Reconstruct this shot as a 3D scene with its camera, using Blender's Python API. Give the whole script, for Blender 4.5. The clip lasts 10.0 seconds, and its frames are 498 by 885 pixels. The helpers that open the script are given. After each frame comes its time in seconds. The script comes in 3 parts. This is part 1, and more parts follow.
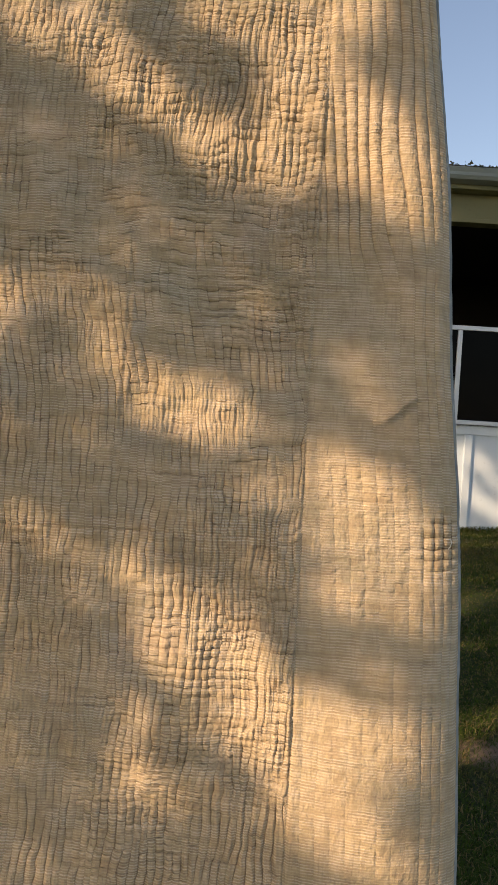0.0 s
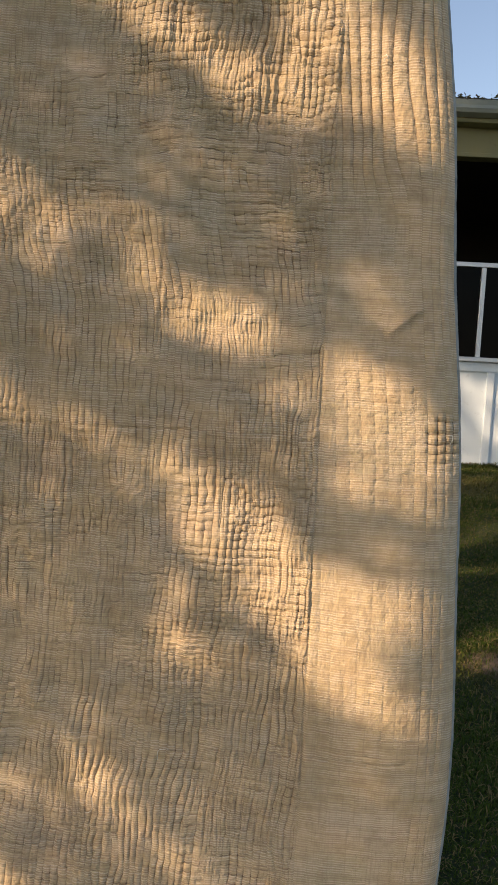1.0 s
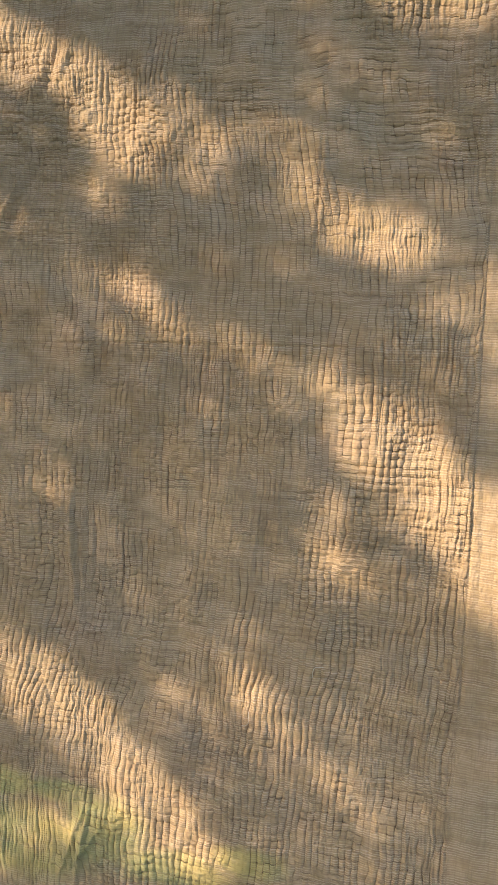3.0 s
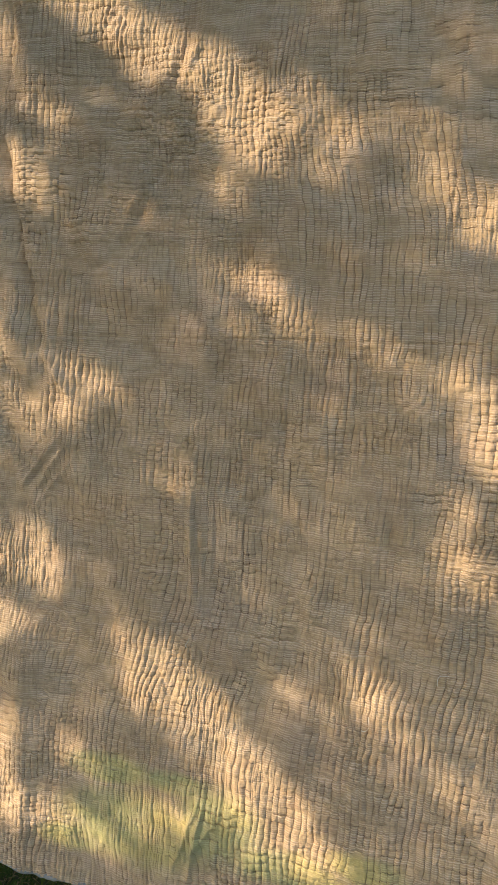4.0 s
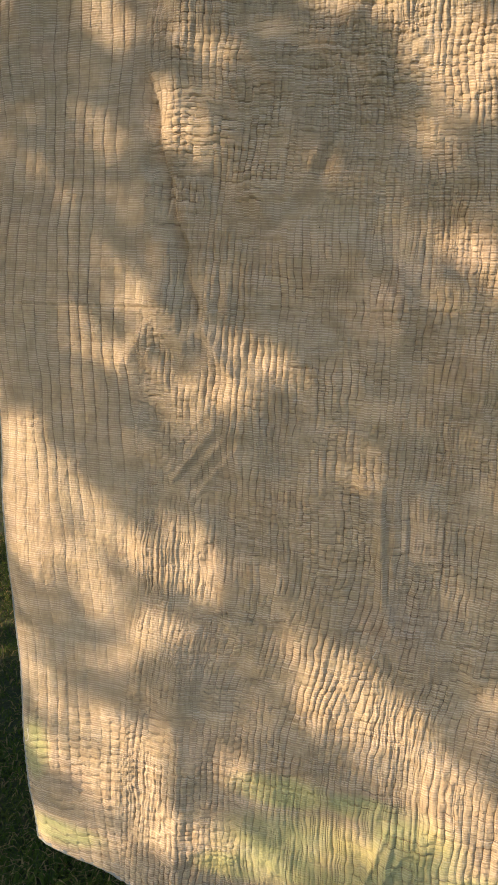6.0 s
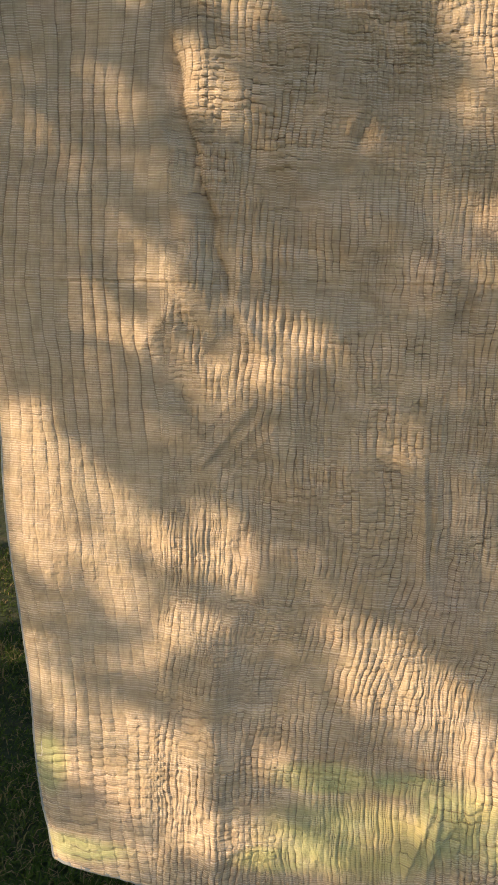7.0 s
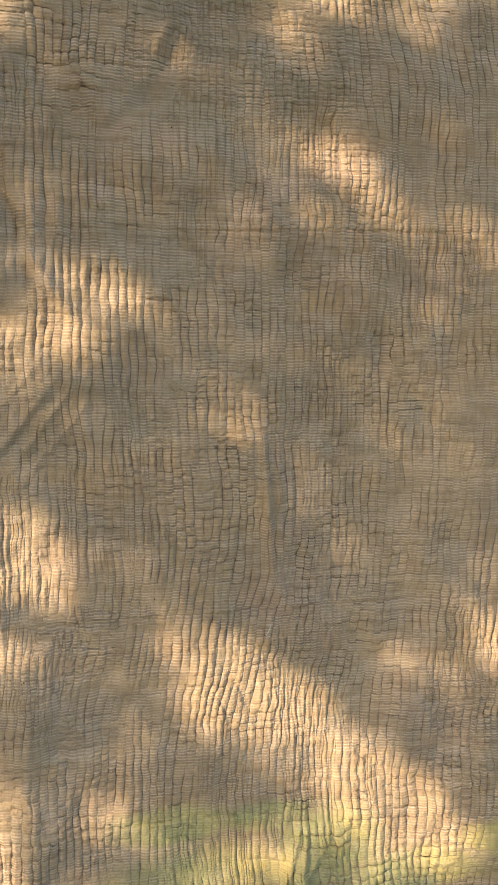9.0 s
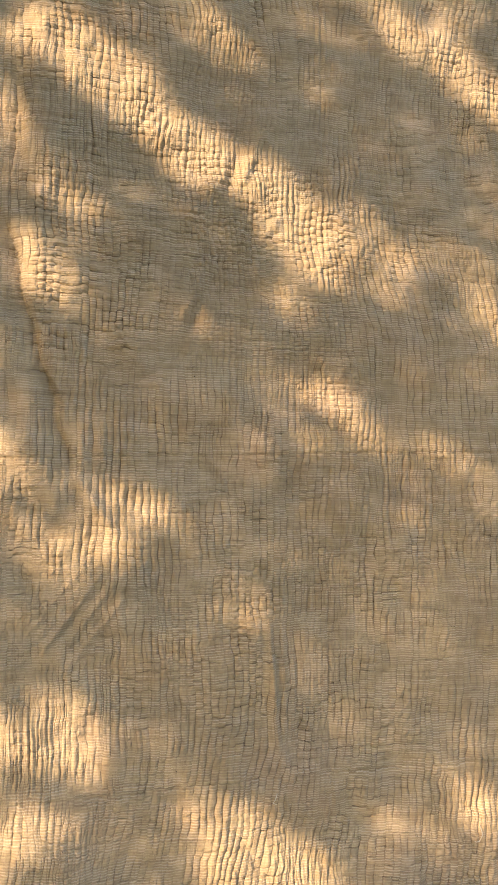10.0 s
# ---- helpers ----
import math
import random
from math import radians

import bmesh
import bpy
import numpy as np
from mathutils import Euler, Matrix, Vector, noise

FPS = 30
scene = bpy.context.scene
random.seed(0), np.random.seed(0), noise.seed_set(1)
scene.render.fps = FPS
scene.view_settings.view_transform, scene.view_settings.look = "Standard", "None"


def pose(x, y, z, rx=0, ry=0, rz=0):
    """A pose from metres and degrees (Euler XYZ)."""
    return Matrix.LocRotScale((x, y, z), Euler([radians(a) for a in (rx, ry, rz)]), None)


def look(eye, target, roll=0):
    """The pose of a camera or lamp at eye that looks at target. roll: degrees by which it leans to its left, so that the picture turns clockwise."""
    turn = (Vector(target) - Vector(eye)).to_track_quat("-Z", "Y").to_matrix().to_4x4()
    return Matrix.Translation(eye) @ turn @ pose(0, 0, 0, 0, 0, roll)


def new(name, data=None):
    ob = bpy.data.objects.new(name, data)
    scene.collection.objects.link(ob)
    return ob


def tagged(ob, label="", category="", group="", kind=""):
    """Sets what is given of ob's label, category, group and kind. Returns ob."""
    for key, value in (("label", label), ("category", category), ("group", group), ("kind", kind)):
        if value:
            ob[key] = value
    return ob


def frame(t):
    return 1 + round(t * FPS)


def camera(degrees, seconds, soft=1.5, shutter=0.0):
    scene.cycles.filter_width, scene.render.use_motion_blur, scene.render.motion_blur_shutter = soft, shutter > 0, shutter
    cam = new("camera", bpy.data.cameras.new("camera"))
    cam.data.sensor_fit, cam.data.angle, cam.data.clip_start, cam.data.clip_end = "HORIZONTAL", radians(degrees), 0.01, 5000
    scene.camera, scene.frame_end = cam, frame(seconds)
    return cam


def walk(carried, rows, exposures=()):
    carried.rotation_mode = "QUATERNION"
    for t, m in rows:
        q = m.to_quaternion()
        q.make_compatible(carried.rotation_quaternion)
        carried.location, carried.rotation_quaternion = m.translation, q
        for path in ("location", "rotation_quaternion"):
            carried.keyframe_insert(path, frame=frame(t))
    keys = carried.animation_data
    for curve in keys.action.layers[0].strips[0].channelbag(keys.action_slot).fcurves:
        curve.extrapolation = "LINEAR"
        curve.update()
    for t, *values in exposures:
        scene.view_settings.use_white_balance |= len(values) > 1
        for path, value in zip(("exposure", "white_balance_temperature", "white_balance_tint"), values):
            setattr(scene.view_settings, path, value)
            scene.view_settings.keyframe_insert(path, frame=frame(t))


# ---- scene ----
cam = camera(34.7, 10.0, soft=1.0)
METRES, EYE, TILT, LEAN, TURN = 1.84, 1.49, -1.5, -3.5, 0.0
ROWS = [
    (0.0, 0.0, 0.0, 0.0, 0.0, 0.0, -0.0),
    (0.5, 0.0, -0.0647, -0.0092, 1.21, -2.0, -0.07),
    (1.0, 0.0011, -0.0905, -0.037, 1.79, -3.83, 0.34),
    (1.5, -0.0049, -0.1009, -0.0724, 2.54, -4.92, 0.63),
    (2.0, -0.0051, -0.0963, -0.093, 4.84, -5.26, 1.01),
    (2.5, -0.0112, -0.0927, -0.1006, 8.13, -5.05, 1.17),
    (3.0, -0.0202, -0.094, -0.1015, 11.47, -4.84, 0.89),
    (4.5, -0.0904, -0.0891, -0.0895, 19.03, -5.64, 0.33),
    (5.0, -0.1315, -0.0883, -0.0813, 19.16, -6.35, 0.46),
    (5.5, -0.2164, -0.0546, -0.0815, 17.71, -7.39, 0.6),
    (7.0, -0.4927, -0.0511, -0.0881, 3.76, -8.98, 1.48),
    (7.5, -0.5363, 0.0106, -0.1174, -2.39, -9.73, 2.06),
    (8.0, -0.5369, 0.0687, -0.1237, -6.96, -10.99, 2.39),
    (8.5, -0.5389, 0.0761, -0.1497, -10.06, -9.99, 2.64),
    (9.0, -0.5346, 0.0664, -0.1539, -13.09, -7.03, 2.96),
    (9.5, -0.5571, 0.0158, -0.1055, -14.94, -3.06, 2.97),
    (10.0, -0.5828, -0.0544, -0.0808, -14.27, 2.17, 3.2),
]
EXPOSURES = [(0.0, 0.40, 7600, 18), (1.0, 0.45, 7400, 17), (2.0, 0.54, 7200, 17), (3.0, 0.55, 7100, 16), (5.5, 0.69, 6900, 14), (7.0, 0.58, 6950, 15), (8.5, 0.60, 6950, 15), (9.0, 0.68, 7000, 15), (9.5, 0.85, 7150, 16), (10.0, 0.90, 7600, 17)]
walk(cam, [(t, pose(0, 0, EYE, TILT, LEAN, TURN) @ pose(METRES * x, METRES * y, METRES * z, 90 + pitch, roll, yaw)) for t, x, y, z, yaw, pitch, roll in ROWS], EXPOSURES)

# ---------------------------------------------------------------- world, sun
SUN = Vector((-0.755, -0.525, 0.40)).normalized()      # towards the low evening sun
world = bpy.data.worlds.new("sky")
scene.world = world
world.use_nodes = True
wn, wl = world.node_tree.nodes, world.node_tree.links
sky = wn.new("ShaderNodeTexSky")
sky.sky_type = "NISHITA"
sky.sun_disc = False
sky.sun_elevation = math.asin(SUN.z)
sky.sun_rotation = math.atan2(SUN.x, SUN.y)
sky.air_density, sky.dust_density, sky.ozone_density = 1.0, 0.8, 1.3
SKY_STRENGTH, SUN_STRENGTH = 0.15, 3.95
wn["Background"].inputs["Strength"].default_value = SKY_STRENGTH
# thin high cloud
wtc = wn.new("ShaderNodeTexCoord")
wno = wn.new("ShaderNodeTexNoise")
wno.inputs["Scale"].default_value, wno.inputs["Detail"].default_value = 3.2, 5.0
wrm = wn.new("ShaderNodeMapRange")
for k, v in (("From Min", 0.5), ("From Max", 0.75), ("To Min", 0.0), ("To Max", 0.03)):
    wrm.inputs[k].default_value = v
wmx = wn.new("ShaderNodeMix")
wmx.data_type = "RGBA"
wl.new(wtc.outputs["Generated"], wno.inputs["Vector"])
wl.new(wno.outputs["Fac"], wrm.inputs["Value"])
wl.new(wrm.outputs["Result"], wmx.inputs["Factor"])
wl.new(sky.outputs["Color"], wmx.inputs["A"])
wmx.inputs["B"].default_value = (3.8, 4.6, 5.4, 1)
wl.new(wmx.outputs["Result"], wn["Background"].inputs["Color"])

lamp = bpy.data.lights.new("sun", "SUN")
lamp.energy, lamp.angle, lamp.color = SUN_STRENGTH, radians(0.53), (1.0, 0.80, 0.57)
new("sun", lamp).matrix_world = look(SUN * 40, (0, 0, 0))


# ---------------------------------------------------------------- materials
class Mat:
    """Short hand for a node material with one Principled shader."""

    def __init__(self, name, rough=0.8, metal=0.0, color=(0.5, 0.5, 0.5)):
        self.m = bpy.data.materials.new(name)
        self.m.use_nodes = True
        self.n, self.l = self.m.node_tree.nodes, self.m.node_tree.links
        self.p = self.n["Principled BSDF"]
        self.p.inputs["Roughness"].default_value = rough
        self.p.inputs["Metallic"].default_value = metal
        self.p.inputs["Base Color"].default_value = (*color, 1)

    def add(self, kind, out=0, **inputs):
        node = self.n.new("ShaderNode" + kind)
        for k, v in inputs.items():
            self.set(node, k.replace("_", " "), v)
        return node

    def set(self, node, key, v):
        sock = node.inputs[int(key[1:])] if key[0] == "i" and key[1:].isdigit() else node.inputs[key]
        if isinstance(v, bpy.types.NodeSocket):
            self.l.new(v, sock)
        else:
            sock.default_value = v

    def place(self, scale=(1, 1, 1), loc=(0, 0, 0), rot=(0, 0, 0)):
        tc = self.n.new("ShaderNodeNewGeometry")
        mp = self.n.new("ShaderNodeMapping")
        self.l.new(tc.outputs["Position"], mp.inputs["Vector"])
        mp.inputs["Scale"].default_value, mp.inputs["Location"].default_value, mp.inputs["Rotation"].default_value = scale, loc, rot
        return mp.outputs["Vector"]

    def noise(self, scale, detail=3.0, stretch=(1, 1, 1), rough=0.5, distort=0.0, off=(0, 0, 0)):
        t = self.add("TexNoise", Scale=scale, Detail=detail, Roughness=rough, Distortion=distort, Vector=self.place(stretch, off))
        return t.outputs["Fac"]

    def ramp(self, fac, a, b, lo=0.0, hi=1.0):
        r = self.add("MapRange", Value=fac, From_Min=a, From_Max=b, To_Min=lo, To_Max=hi)
        return r.outputs["Result"]

    def math(self, op, a, b=0.0):
        n = self.n.new("ShaderNodeMath")
        n.operation = op
        self.set(n, "i0", a)
        self.set(n, "i1", b)
        return n.outputs[0]

    def mix(self, fac, a, b, blend="MIX"):
        n = self.n.new("ShaderNodeMix")
        n.data_type, n.blend_type = "RGBA", blend
        self.set(n, "Factor", fac)
        for key, v in (("A", a), ("B", b)):
            self.set(n, "i6" if key == "A" else "i7", v if isinstance(v, bpy.types.NodeSocket) else (*v, 1))
        return n.outputs[2]

    def bump(self, height, strength, dist, normal=None):
        b = self.add("Bump", Strength=strength, Distance=dist, Height=height)
        if normal is not None:
            self.l.new(normal, b.inputs["Normal"])
        return b.outputs["Normal"]

    def done(self, color=None, normal=None, rough=None):
        if color is not None:
            self.l.new(color, self.p.inputs["Base Color"])
        if normal is not None:
            self.l.new(normal, self.p.inputs["Normal"])
        if rough is not None:
            self.l.new(rough, self.p.inputs["Roughness"])
        return self.m


# yellow-green marks low on the quilt: x, z, half width, half height
GREEN_MARKS = [(-0.75, 0.285, 0.16, 0.075), (-0.57, 0.335, 0.09, 0.07), (-0.42, 0.285, 0.14, 0.035), (-0.81, 0.40, 0.09, 0.030),
       (-0.27, 0.33, 0.07, 0.03), (-0.90, 0.23, 0.07, 0.030), (-1.28, 0.215, 0.10, 0.025), (-1.335, 0.385, 0.035, 0.06),
       (-0.66, 0.40, 0.08, 0.022)]


def quilt_cloth():
    m = Mat("quilt_cotton", rough=0.92)
    big = m.noise(2.6, 4.0, distort=0.4)
    mid = m.noise(14.0, 4.0)
    col = m.mix(m.ramp(big, 0.35, 0.65), (0.54, 0.415, 0.240), (0.595, 0.47, 0.290))
    col = m.mix(m.ramp(mid, 0.3, 0.75, 0.0, 0.5), col, (0.50, 0.365, 0.24))
    pink = m.noise(4.3, 2.0, (1, 1, 1.3))
    col = m.mix(m.ramp(pink, 0.58, 0.72, 0.0, 0.30), col, (0.60, 0.44, 0.35))
    # faded patches of other washes
    col = m.mix(m.ramp(m.noise(6.5, 3.0, (1.2, 1, 1), 0.6, 0.5, (3, 1, 7)), 0.52, 0.66, 0.0, 0.30), col, (0.44, 0.42, 0.30))
    col = m.mix(m.ramp(m.noise(9.0, 3.0, (1.2, 1, 1), 0.6, 0.5, (9, 4, 1)), 0.56, 0.68, 0.0, 0.28), col, (0.66, 0.55, 0.43))
    # unevenly faded tufts
    tuft = m.noise(55.0, 2.0, (1.0, 1.0, 0.8), 0.5)
    col = m.mix(m.ramp(tuft, 0.50, 0.66, 0.0, 0.40), col, (0.68, 0.54, 0.39))
    col = m.mix(m.ramp(tuft, 0.48, 0.34, 0.0, 0.40), col, (0.40, 0.29, 0.19))
    # slubs of the weave: fine broken rows across, fainter ones down
    def threads(axis, per_metre, wander, mask):
        co = m.add("SeparateXYZ", Vector=m.place()).outputs[axis]
        drift = m.noise(9.0, 4.0, (1, 1, 2.2) if axis == "Z" else (2.2, 1, 1))
        phase = m.math("ADD", m.math("MULTIPLY", co, 2 * math.pi * per_metre), m.math("MULTIPLY", drift, wander))
        if axis == "Z":
            at = m.n.new("ShaderNodeAttribute")
            at.attribute_name = "columns"
            jump = m.n.new("ShaderNodeTexWhiteNoise")
            jump.noise_dimensions = "1D"
            m.l.new(m.math("FLOOR", at.outputs["Fac"]), jump.inputs["W"])
            phase = m.math("ADD", phase, m.math("MULTIPLY", jump.outputs["Value"], 4.0))
        wave = m.math("POWER", m.math("MULTIPLY", m.math("ADD", m.math("SINE", phase), 1.0), 0.5), 1.8)
        return m.math("MULTIPLY", wave, m.ramp(m.noise(mask, 3.0, (1.0, 1.0, 2.5)), 0.30, 0.62, 0.15, 1.0))

    slub = m.noise(62.0, 2.0, (0.10, 0.10, 4.2), 0.6)
    row = m.math("ADD", m.math("MULTIPLY", threads("Z", 232.0, 11.0, 19.0), 0.62), m.math("MULTIPLY", slub, 0.75))
    down = m.noise(70.0, 2.0, (4.0, 4.0, 0.10), 0.6)
    col = m.mix(m.ramp(row, 0.58, 0.90, 0.0, 0.66), col, (0.76, 0.63, 0.50))
    col = m.mix(m.ramp(row, 0.52, 0.28, 0.0, 0.55), col, (0.38, 0.27, 0.185))
    col = m.mix(m.ramp(down, 0.47, 0.30, 0.0, 0.42), col, (0.40, 0.30, 0.20))
    # yellow-green marks
    total = None
    for x, z, a, b in GREEN_MARKS:
        g = m.n.new("ShaderNodeTexGradient")
        g.gradient_type = "SPHERICAL"
        m.l.new(m.place((0.72 / a, 0.0, 0.72 / b), (-x * 0.72 / a, 0, -z * 0.72 / b)), g.inputs["Vector"])
        total = g.outputs["Fac"] if total is None else m.math("MAXIMUM", total, g.outputs["Fac"])
    patchy = m.ramp(m.noise(16.0, 3.0, (1, 1, 1.8)), 0.25, 0.55, 0.60, 1.0)
    mark = m.math("MULTIPLY", m.ramp(total, 0.05, 0.5), patchy)
    green = m.mix(m.ramp(m.noise(7.0, 1.0), 0.40, 0.52), (0.62, 0.56, 0.19), (0.40, 0.47, 0.18))
    col = m.mix(m.math("MULTIPLY", mark, 0.60), col, green)
    # small specks
    speck = m.add("TexVoronoi", Scale=14.0, Vector=m.place()).outputs["Distance"]
    col = m.mix(m.ramp(speck, 0.022, 0.012, 0.0, 0.8), col, (0.07, 0.05, 0.04))
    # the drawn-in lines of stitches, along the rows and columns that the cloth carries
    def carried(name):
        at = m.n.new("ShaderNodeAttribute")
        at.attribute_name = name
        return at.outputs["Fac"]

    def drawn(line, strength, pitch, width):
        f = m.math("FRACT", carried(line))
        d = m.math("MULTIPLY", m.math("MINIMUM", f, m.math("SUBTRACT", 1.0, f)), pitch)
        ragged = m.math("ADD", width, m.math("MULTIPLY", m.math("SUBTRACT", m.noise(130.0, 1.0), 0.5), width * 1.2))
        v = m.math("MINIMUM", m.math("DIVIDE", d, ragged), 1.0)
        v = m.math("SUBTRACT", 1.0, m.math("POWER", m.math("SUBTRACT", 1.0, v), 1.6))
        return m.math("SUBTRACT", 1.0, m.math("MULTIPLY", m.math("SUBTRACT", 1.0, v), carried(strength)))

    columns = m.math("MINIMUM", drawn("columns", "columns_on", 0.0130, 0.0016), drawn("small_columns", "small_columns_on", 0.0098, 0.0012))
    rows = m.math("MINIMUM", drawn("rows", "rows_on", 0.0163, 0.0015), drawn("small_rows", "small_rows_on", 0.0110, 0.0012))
    stitch_crease = m.math("MINIMUM", columns, rows)
    # shade of the creases put into the colour as dark brown
    col = m.mix(m.ramp(stitch_crease, 0.75, 0.0, 0.0, 0.62), col, (0.22, 0.12, 0.055))
    # pit shade painted dark where the thread goes down
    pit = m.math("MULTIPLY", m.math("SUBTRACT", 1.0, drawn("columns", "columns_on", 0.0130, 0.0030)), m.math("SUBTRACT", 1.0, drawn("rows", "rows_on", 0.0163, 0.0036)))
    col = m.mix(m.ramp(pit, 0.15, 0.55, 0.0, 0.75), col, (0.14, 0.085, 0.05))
    nrm = m.bump(stitch_crease, 1.0, 0.0013)
    nrm = m.bump(m.noise(95.0, 3.0, (1.0, 1.0, 0.7), 0.55), 0.8, 0.0050, nrm)
    nrm = m.bump(m.noise(75.0, 3.0, (0.4, 0.4, 1.0), 0.55), 0.4, 0.0040, nrm)
    nrm = m.bump(row, 1.0, 0.0008, nrm)
    nrm = m.bump(down, 0.3, 0.0016, nrm)
    nrm = m.bump(m.noise(420.0, 2.0), 0.25, 0.0008, nrm)
    m.p.inputs["Sheen Weight"].default_value = 0.15
    m.p.inputs["Specular IOR Level"].default_value = 0.15
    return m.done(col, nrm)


def binding_cloth():
    m = Mat("binding_cotton", rough=0.9)
    col = m.mix(m.ramp(m.noise(40.0, 3.0), 0.3, 0.7), (0.20, 0.23, 0.24), (0.36, 0.38, 0.37))
    return m.done(col, m.bump(m.noise(160.0, 2.0, (1, 1, 2.5)), 0.6, 0.002))


def painted(name, a, b, grain=(1, 1, 1), rough=0.6):
    m = Mat(name, rough=rough)
    col = m.mix(m.ramp(m.noise(3.0, 5.0, grain), 0.3, 0.7), a, b)
    col = m.mix(m.ramp(m.noise(30.0, 4.0), 0.62, 0.8, 0.0, 0.35), col, tuple(c * 0.6 for c in a))
    return m.done(col, m.bump(m.noise(60.0, 3.0, grain), 0.2, 0.003))


def soil():
    m = Mat("soil", rough=1.0)
    col = m.mix(m.ramp(m.noise(1.4, 5.0), 0.35, 0.65), (0.020, 0.032, 0.009), (0.040, 0.048, 0.015))
    col = m.mix(m.ramp(m.noise(22.0, 4.0), 0.55, 0.80), col, (0.08, 0.06, 0.035))
    bare = m.n.new("ShaderNodeTexGradient")
    bare.gradient_type = "SPHERICAL"
    m.l.new(m.place((1 / 0.24, 1 / 0.16, 0), (-1.05 / 0.24, -3.14 / 0.16, 0)), bare.inputs["Vector"])
    col = m.mix(m.ramp(bare.outputs["Fac"], 0.1, 0.4), col, (0.20, 0.135, 0.085))
    return m.done(col, m.bump(m.noise(35.0, 5.0), 0.9, 0.02))


def blades():
    m = Mat("grass_blade", rough=0.8)
    m.p.inputs["Specular IOR Level"].default_value = 0.15
    rnd = m.n.new("ShaderNodeNewGeometry").outputs["Random Per Island"]
    col = m.mix(rnd, (0.030, 0.060, 0.008), (0.085, 0.120, 0.016))
    col = m.mix(m.ramp(rnd, 0.78, 0.82), col, (0.22, 0.165, 0.07))
    col = m.mix(m.ramp(m.noise(1.1, 3.0), 0.50, 0.64, 0.0, 0.6), col, (0.13, 0.105, 0.04))
    return m.done(col)


def leafy(name, a, b):
    m = Mat(name, rough=0.5)
    rnd = m.n.new("ShaderNodeNewGeometry").outputs["Random Per Island"]
    col = m.mix(rnd, a, b)
    thin = m.n.new("ShaderNodeBsdfTranslucent")
    m.l.new(m.mix(0.5, col, (0.20, 0.22, 0.05)), thin.inputs["Color"])
    both = m.n.new("ShaderNodeMixShader")
    both.inputs[0].default_value = 0.45
    m.l.new(m.p.outputs[0], both.inputs[1])
    m.l.new(thin.outputs[0], both.inputs[2])
    m.l.new(both.outputs[0], m.n["Material Output"].inputs["Surface"])
    return m.done(col)


def bark_like():
    m = Mat("bark", rough=0.95)
    col = m.mix(m.noise(18.0, 5.0, (1, 1, 0.2)), (0.07, 0.05, 0.035), (0.20, 0.155, 0.115))
    return m.done(col, m.bump(m.noise(24.0, 5.0, (1, 1, 0.2)), 1.0, 0.03))


def shingles():
    m = Mat("shingle", rough=0.95)
    col = m.mix(m.noise(40.0, 4.0), (0.05, 0.045, 0.045), (0.13, 0.115, 0.105))
    return m.done(col, m.bump(m.noise(120.0, 3.0), 0.6, 0.006))


def glassy():
    m = Mat("window_glass", rough=0.04, color=(0.03, 0.035, 0.04))
    m.p.inputs["Specular IOR Level"].default_value = 0.04
    return m.done(m.mix(m.noise(2.5, 3.0), (0.0012, 0.0015, 0.002), (0.004, 0.0045, 0.005)), None, m.ramp(m.noise(6.0, 3.0), 0.3, 0.7, 0.05, 0.18))


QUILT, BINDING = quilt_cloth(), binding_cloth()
WHITE = painted("white_paint", (0.58, 0.66, 0.71), (0.68, 0.75, 0.79), (1, 1, 0.4))
# cream darkened to olive: the shade under the eave is in the colour
TRIM = painted("shaded_cream_trim", (0.16, 0.155, 0.075), (0.22, 0.21, 0.10), (0.3, 1, 1))
GUTTER = painted("gutter_paint", (0.22, 0.25, 0.22), (0.30, 0.33, 0.29), (0.3, 1, 1), 0.45)
ALU = Mat("aluminium", rough=0.4, metal=0.55, color=(0.62, 0.63, 0.64)).done()
THREAD = Mat("white_thread", rough=0.9, color=(0.72, 0.68, 0.60)).done()
# porch shade put into the colour, near-black on all inside parts
INSIDE_SHADE = painted("interior_shade", (0.005, 0.005, 0.005), (0.012, 0.010, 0.009), rough=0.9)
WIRE = Mat("galvanised_wire", rough=0.4, metal=1.0, color=(0.4, 0.4, 0.4)).done()
SOIL, BLADE, BARK, SHINGLE, GLASS = soil(), blades(), bark_like(), shingles(), glassy()
LEAF = leafy("green_leaf", (0.03, 0.07, 0.015), (0.08, 0.13, 0.03))
# brown made darker, with the litter's backlit shade in the colour
DRY_LEAF = leafy("dry_leaf", (0.025, 0.02, 0.016), (0.08, 0.055, 0.04))


# ---------------------------------------------------------------- mesh helpers
def mesh_ob(name, verts, faces, material, parent=None, label="", smooth=True):
    """A mesh object out of numpy vertices (n, 3) and quads or triangles (m, k)."""
    me = bpy.data.meshes.new(name)
    verts, faces = np.asarray(verts, np.float32), np.asarray(faces, np.int32)
    k = faces.shape[1]
    me.vertices.add(len(verts))
    me.vertices.foreach_set("co", verts.ravel())
    me.loops.add(faces.size)
    me.loops.foreach_set("vertex_index", faces.ravel())
    me.polygons.add(len(faces))
    me.polygons.foreach_set("loop_start", np.arange(0, faces.size, k, dtype=np.int32))
    me.polygons.foreach_set("loop_total", np.full(len(faces), k, np.int32))
    me.polygons.foreach_set("use_smooth", np.full(len(faces), smooth, bool))
    me.update(calc_edges=True)
    me.validate()
    me.materials.append(material)
    ob = new(name, me)
    if parent is not None:
        ob.parent = parent
    if label:
        ob["label"] = label
    return ob


